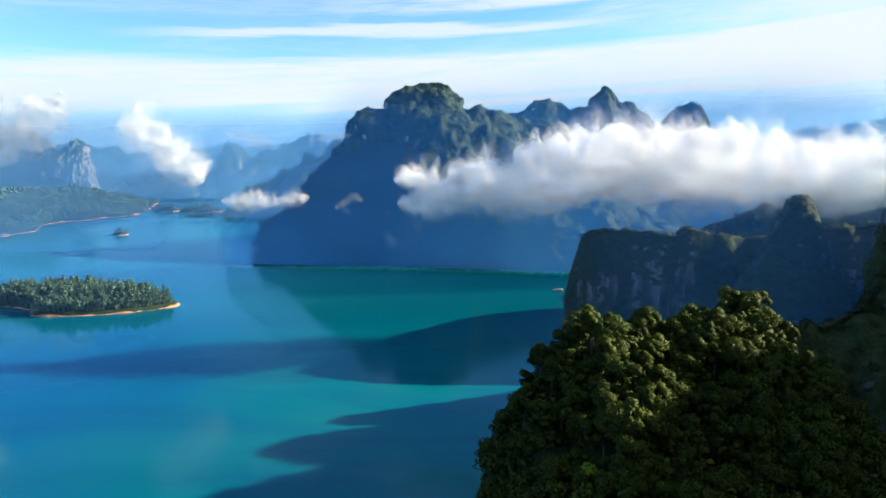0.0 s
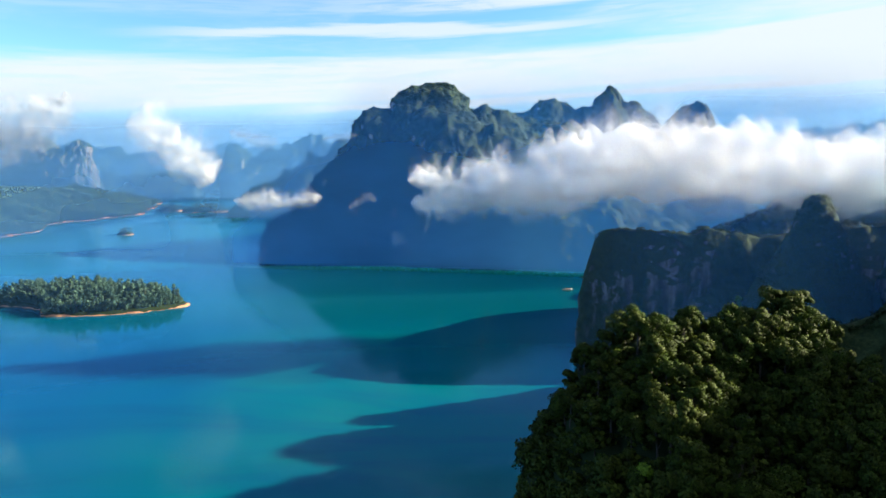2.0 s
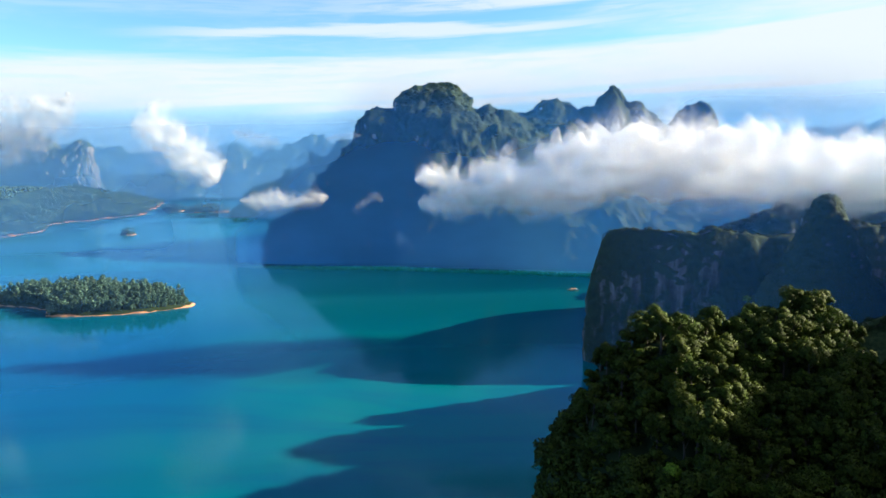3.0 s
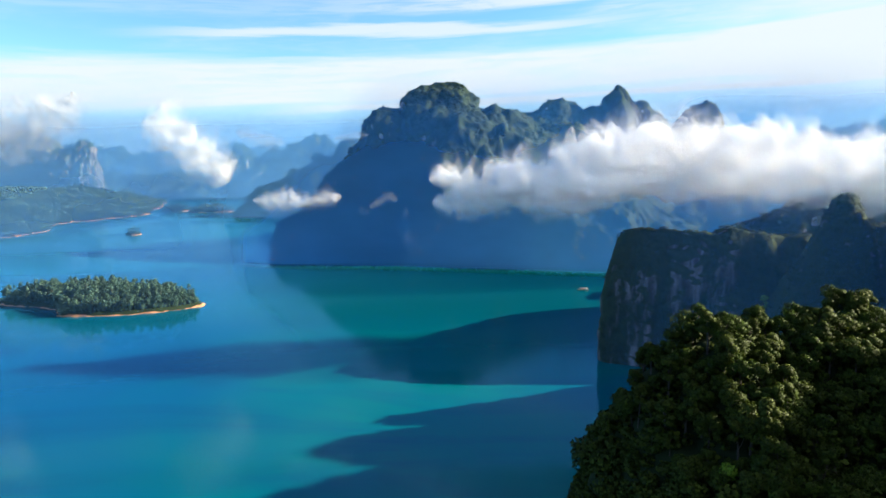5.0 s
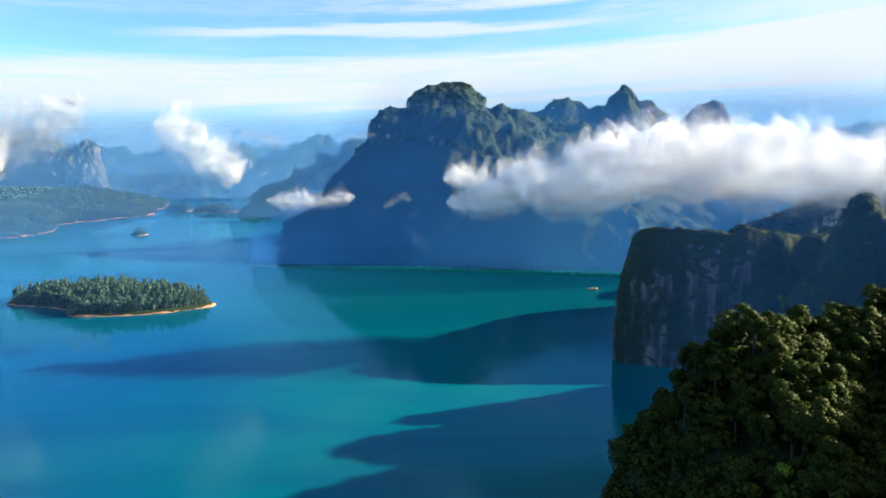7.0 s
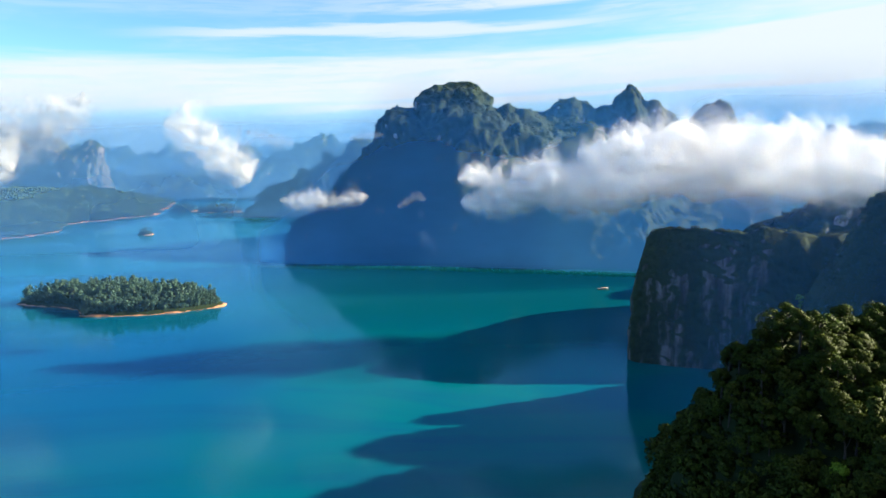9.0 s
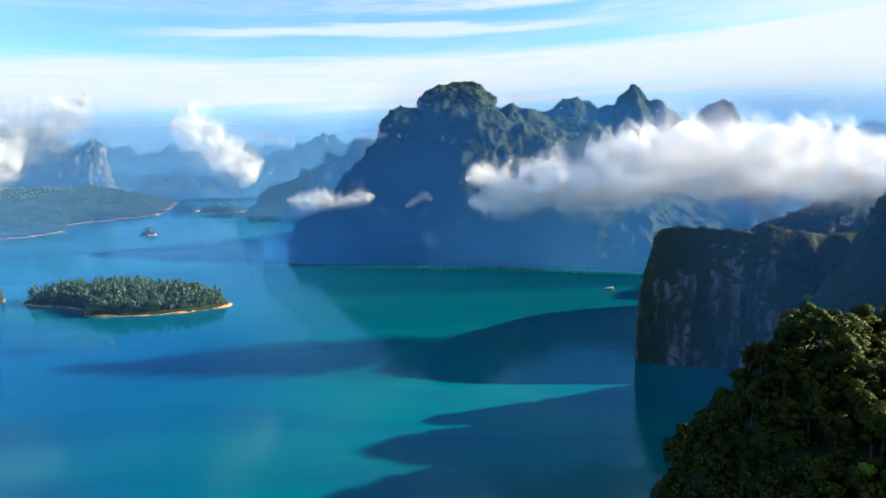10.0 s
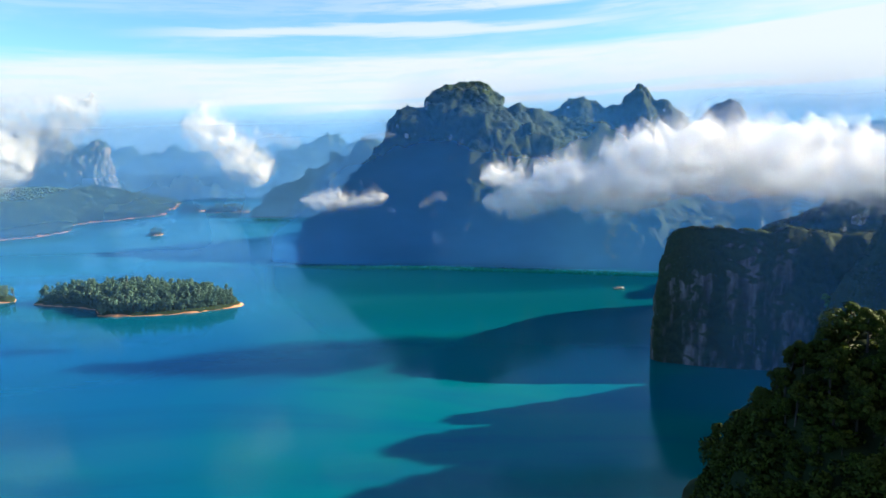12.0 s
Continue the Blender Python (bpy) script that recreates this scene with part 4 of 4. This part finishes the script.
# ---------------------------------------------------------------- islands
def island(name, label, outline, high, seed, nu=120, nr=26):
    """A low island: a bare bank at the waterline and a gently domed wooded top."""
    line = curve_through(list(outline) + [outline[0]], nu + 1)[:-1]
    mid = line.mean(0)
    grid = np.zeros((nu, nr, 3))
    for j in range(nr):
        k = 1 - j / (nr - 1) * 0.985
        grid[:, j, :2] = (mid + (line - mid) * k)[:, :2]
        rim = min(1.0, j / 2.0)
        grid[:, j, 2] = -2.5 + 4.6 * rim + high * (1 - k ** 2.2)
    for i in range(nu):
        for j in range(nr):
            p = Vector(grid[i, j])
            w = fbm(p / 18 + Vector((seed, 0, 0)), 3)
            grid[i, j, 2] += w * (0.5 if j < 3 else 1.6)
            if j < 3:
                grid[i, j, 0] += 3.5 * fbm(p / 12 + Vector((0, seed, 0)), 3)
                grid[i, j, 1] += 3.5 * fbm(p / 12 + Vector((0, 0, seed)), 3)
    root = thing(name, label, "island", at=tuple(mid))
    mesh_object("ground", grid.reshape(-1, 3), grid_faces(nu, nr, True), M_floor, root, world=True)
    return root, grid


def isle_models(group, seed, count=5, tall=1.0):
    kinds = ("dark green rainforest tree on the island", "slim tall tree with sparse green crown", "rounded green tree above the ochre bank", "tall emergent tree with pale trunk", "bushy dark green tree")
    shapes = ((12, 4.4, 16, 0.2), (15, 3.2, 12, 0.35), (10, 4.6, 16, 0.1), (16, 3.8, 12, 0.4), (8, 4.2, 14, 0.05))
    return [tree(kinds[k], group, seed + k, shapes[k][0] * tall, shapes[k][1] * 0.72, shapes[k][2], 260, 0.78, M_hazed_leaf, shapes[k][3]) for k in range(count)]


ISLE = "trees on the wooded island"
isle, ground = island("wooded_island", "wooded island with an ochre bare bank at the waterline",
                   [(-626, 795, 0), (-590, 780, 0), (-556, 771, 0), (-520, 752, 0), (-495, 722, 0), (-452, 720, 0), (-388, 731, 0), (-338, 764, 0), (-352, 790, 0), (-410, 830, 0), (-490, 846, 0), (-570, 838, 0), (-620, 818, 0)], 15, 3)
spots = spaced(scatter_on(ground, 9000, rng, -0.5, lambda m: m[..., 2] > 1.9), 4.0)
models = isle_models(ISLE, 110)
wood(models, spots[:70], rng, 0.75, 1.3)
joined_wood("grove", "dense dark green island trees", models, spots[70:900], rng, 0.5, 1.1, isle)
rim = spaced(scatter_on(ground, 4000, rng, -0.5, lambda m: (m[..., 2] > 0.8) * (m[..., 2] < 7.0)), 3.6)
joined_wood("shrubs", "low green growth along the island bank", models[4:5], rim[:380], rng, 0.40, 0.75, isle)
isle, ground = island("wooded_islet", "small wooded islet with an ochre bank", [(-760, 800, 0), (-710, 795, 0), (-672, 803, 0), (-660, 812, 0), (-675, 835, 0), (-720, 850, 0), (-760, 830, 0)], 9, 5, 70, 16)
spots = spaced(scatter_on(ground, 1500, rng, -0.5, lambda m: m[..., 2] > 3.4), 6.5)
models = isle_models("trees on the small islet", 120, 3)
wood(models, spots[:8], rng, 0.7, 1.1)
joined_wood("grove", "dense dark green islet trees", models, spots[8:60], rng, 0.7, 1.1, isle)
isle, ground = island("rocky_islet", "tiny rocky islet with a few trees", [(-832, 1530, 0), (-812, 1520, 0), (-794, 1524, 0), (-792, 1538, 0), (-812, 1550, 0), (-830, 1545, 0)], 7, 7, 50, 12)
spots = spaced(scatter_on(ground, 400, rng, -0.5, lambda m: m[..., 2] > 3.2), 6.5)
wood(isle_models("trees on the rocky islet", 130, 3), spots[:9], rng, 0.6, 1.0)
isle, ground = island("wooded_isle", "far wooded islet with an ochre bank", [(-1052, 2205, 0), (-1010, 2190, 0), (-968, 2192, 0), (-955, 2220, 0), (-1000, 2245, 0), (-1045, 2235, 0)], 11, 9, 60, 14)
spots = spaced(scatter_on(ground, 900, rng, -0.5, lambda m: m[..., 2] > 3.2), 8.5)
models = isle_models("trees on the far islet", 140, 3)
wood(models, spots[:6], rng, 0.9, 1.3)
joined_wood("grove", "dense dark green islet trees", models, spots[6:40], rng, 0.9, 1.3, isle)
isle, ground = island("wooded_isle", "long far wooded islet with an ochre bank", [(-939, 2145, 0), (-890, 2132, 0), (-840, 2138, 0), (-785, 2146, 0), (-775, 2170, 0), (-840, 2200, 0), (-920, 2190, 0)], 14, 11, 70, 16)
spots = spaced(scatter_on(ground, 1800, rng, -0.5, lambda m: m[..., 2] > 3.2), 8.5)
models = isle_models("trees on the long far islet", 150, 3)
wood(models, spots[:8], rng, 0.9, 1.3)
joined_wood("grove", "dense dark green islet trees", models, spots[8:110], rng, 0.9, 1.3, isle)
isle, ground = island("shore_rock", "low ochre rock at the mountain's foot with a few shrubs", [(-362, 1122, 0), (-348, 1114, 0), (-332, 1117, 0), (-334, 1130, 0), (-352, 1134, 0)], 3, 13, 40, 10)
spots = spaced(scatter_on(ground, 200, rng, -0.5, lambda m: m[..., 2] > 2.8), 5.5)
wood(isle_models("shrubs on the shore rock", 160, 3, 0.5), spots[:7], rng, 0.6, 0.9)


# ---------------------------------------------------------------- boat
def longtail_boat(at, turn):
    root = thing("boat", "long wooden tour boat with a rusty canopy roof, moored", "boat", at=at)
    root.rotation_euler = (0, 0, radians(turn))
    rows, sides = 15, 7
    vs = []
    for i in range(rows):
        k = i / (rows - 1) * 2 - 1
        w = 1.25 * (1 - abs(k) ** 2.6) ** 0.8 + 0.06
        lift = 0.9 * max(0, k) ** 3 + 0.35 * max(0, -k) ** 3
        for j in range(sides):
            a = math.pi * j / (sides - 1)
            vs.append((k * 7.2, math.cos(a) * w, 0.75 + lift - math.sin(a) ** 0.7 * 1.1))
    mesh_object("hull", vs, grid_faces(rows, sides), M_wood, root, "weathered plank hull").modifiers.new("t", "SOLIDIFY").thickness = 0.12
    vs = []
    for i in range(9):
        for j in range(7):
            a = (j / 6 - 0.5) * 2
            vs.append((-3.8 + i * 0.85, a * 1.45, 2.55 - 0.28 * a * a))
    mesh_object("roof", vs, grid_faces(9, 7), M_roof, root, "faded rusty canopy").modifiers.new("t", "SOLIDIFY").thickness = 0.08
    for x in (-3.4, -0.4, 2.6):
        for y in (-1.1, 1.1):
            v, f = tube([(x, y, 0.5), (x, y, 2.4)], [0.06, 0.06], 6)
            mesh_object("post", v, f, M_wood, root)
    v = [(x, y, z) for z in (0.7, 2.5) for x, y in ((-6.0, -0.95), (-4.1, -1.05), (-4.1, 1.05), (-6.0, 0.95))]
    mesh_object("cabin", v, [(3, 2, 1, 0), (4, 5, 6, 7), (0, 1, 5, 4), (1, 2, 6, 5), (2, 3, 7, 6), (3, 0, 4, 7)], M_white, root, "white painted cabin", smooth=False)
    for x in (-2.6, -1.2, 0.2, 1.6):
        v = [(x + dx, dy, z) for z in (0.62, 0.72) for dx, dy in ((-0.25, -0.95), (0.25, -0.95), (0.25, 0.95), (-0.25, 0.95))]
        mesh_object("bench", v, [(3, 2, 1, 0), (4, 5, 6, 7), (0, 1, 5, 4), (1, 2, 6, 5), (2, 3, 7, 6), (3, 0, 4, 7)], M_wood, root, smooth=False)
    return root


longtail_boat((141, 821, 0.1), 172)
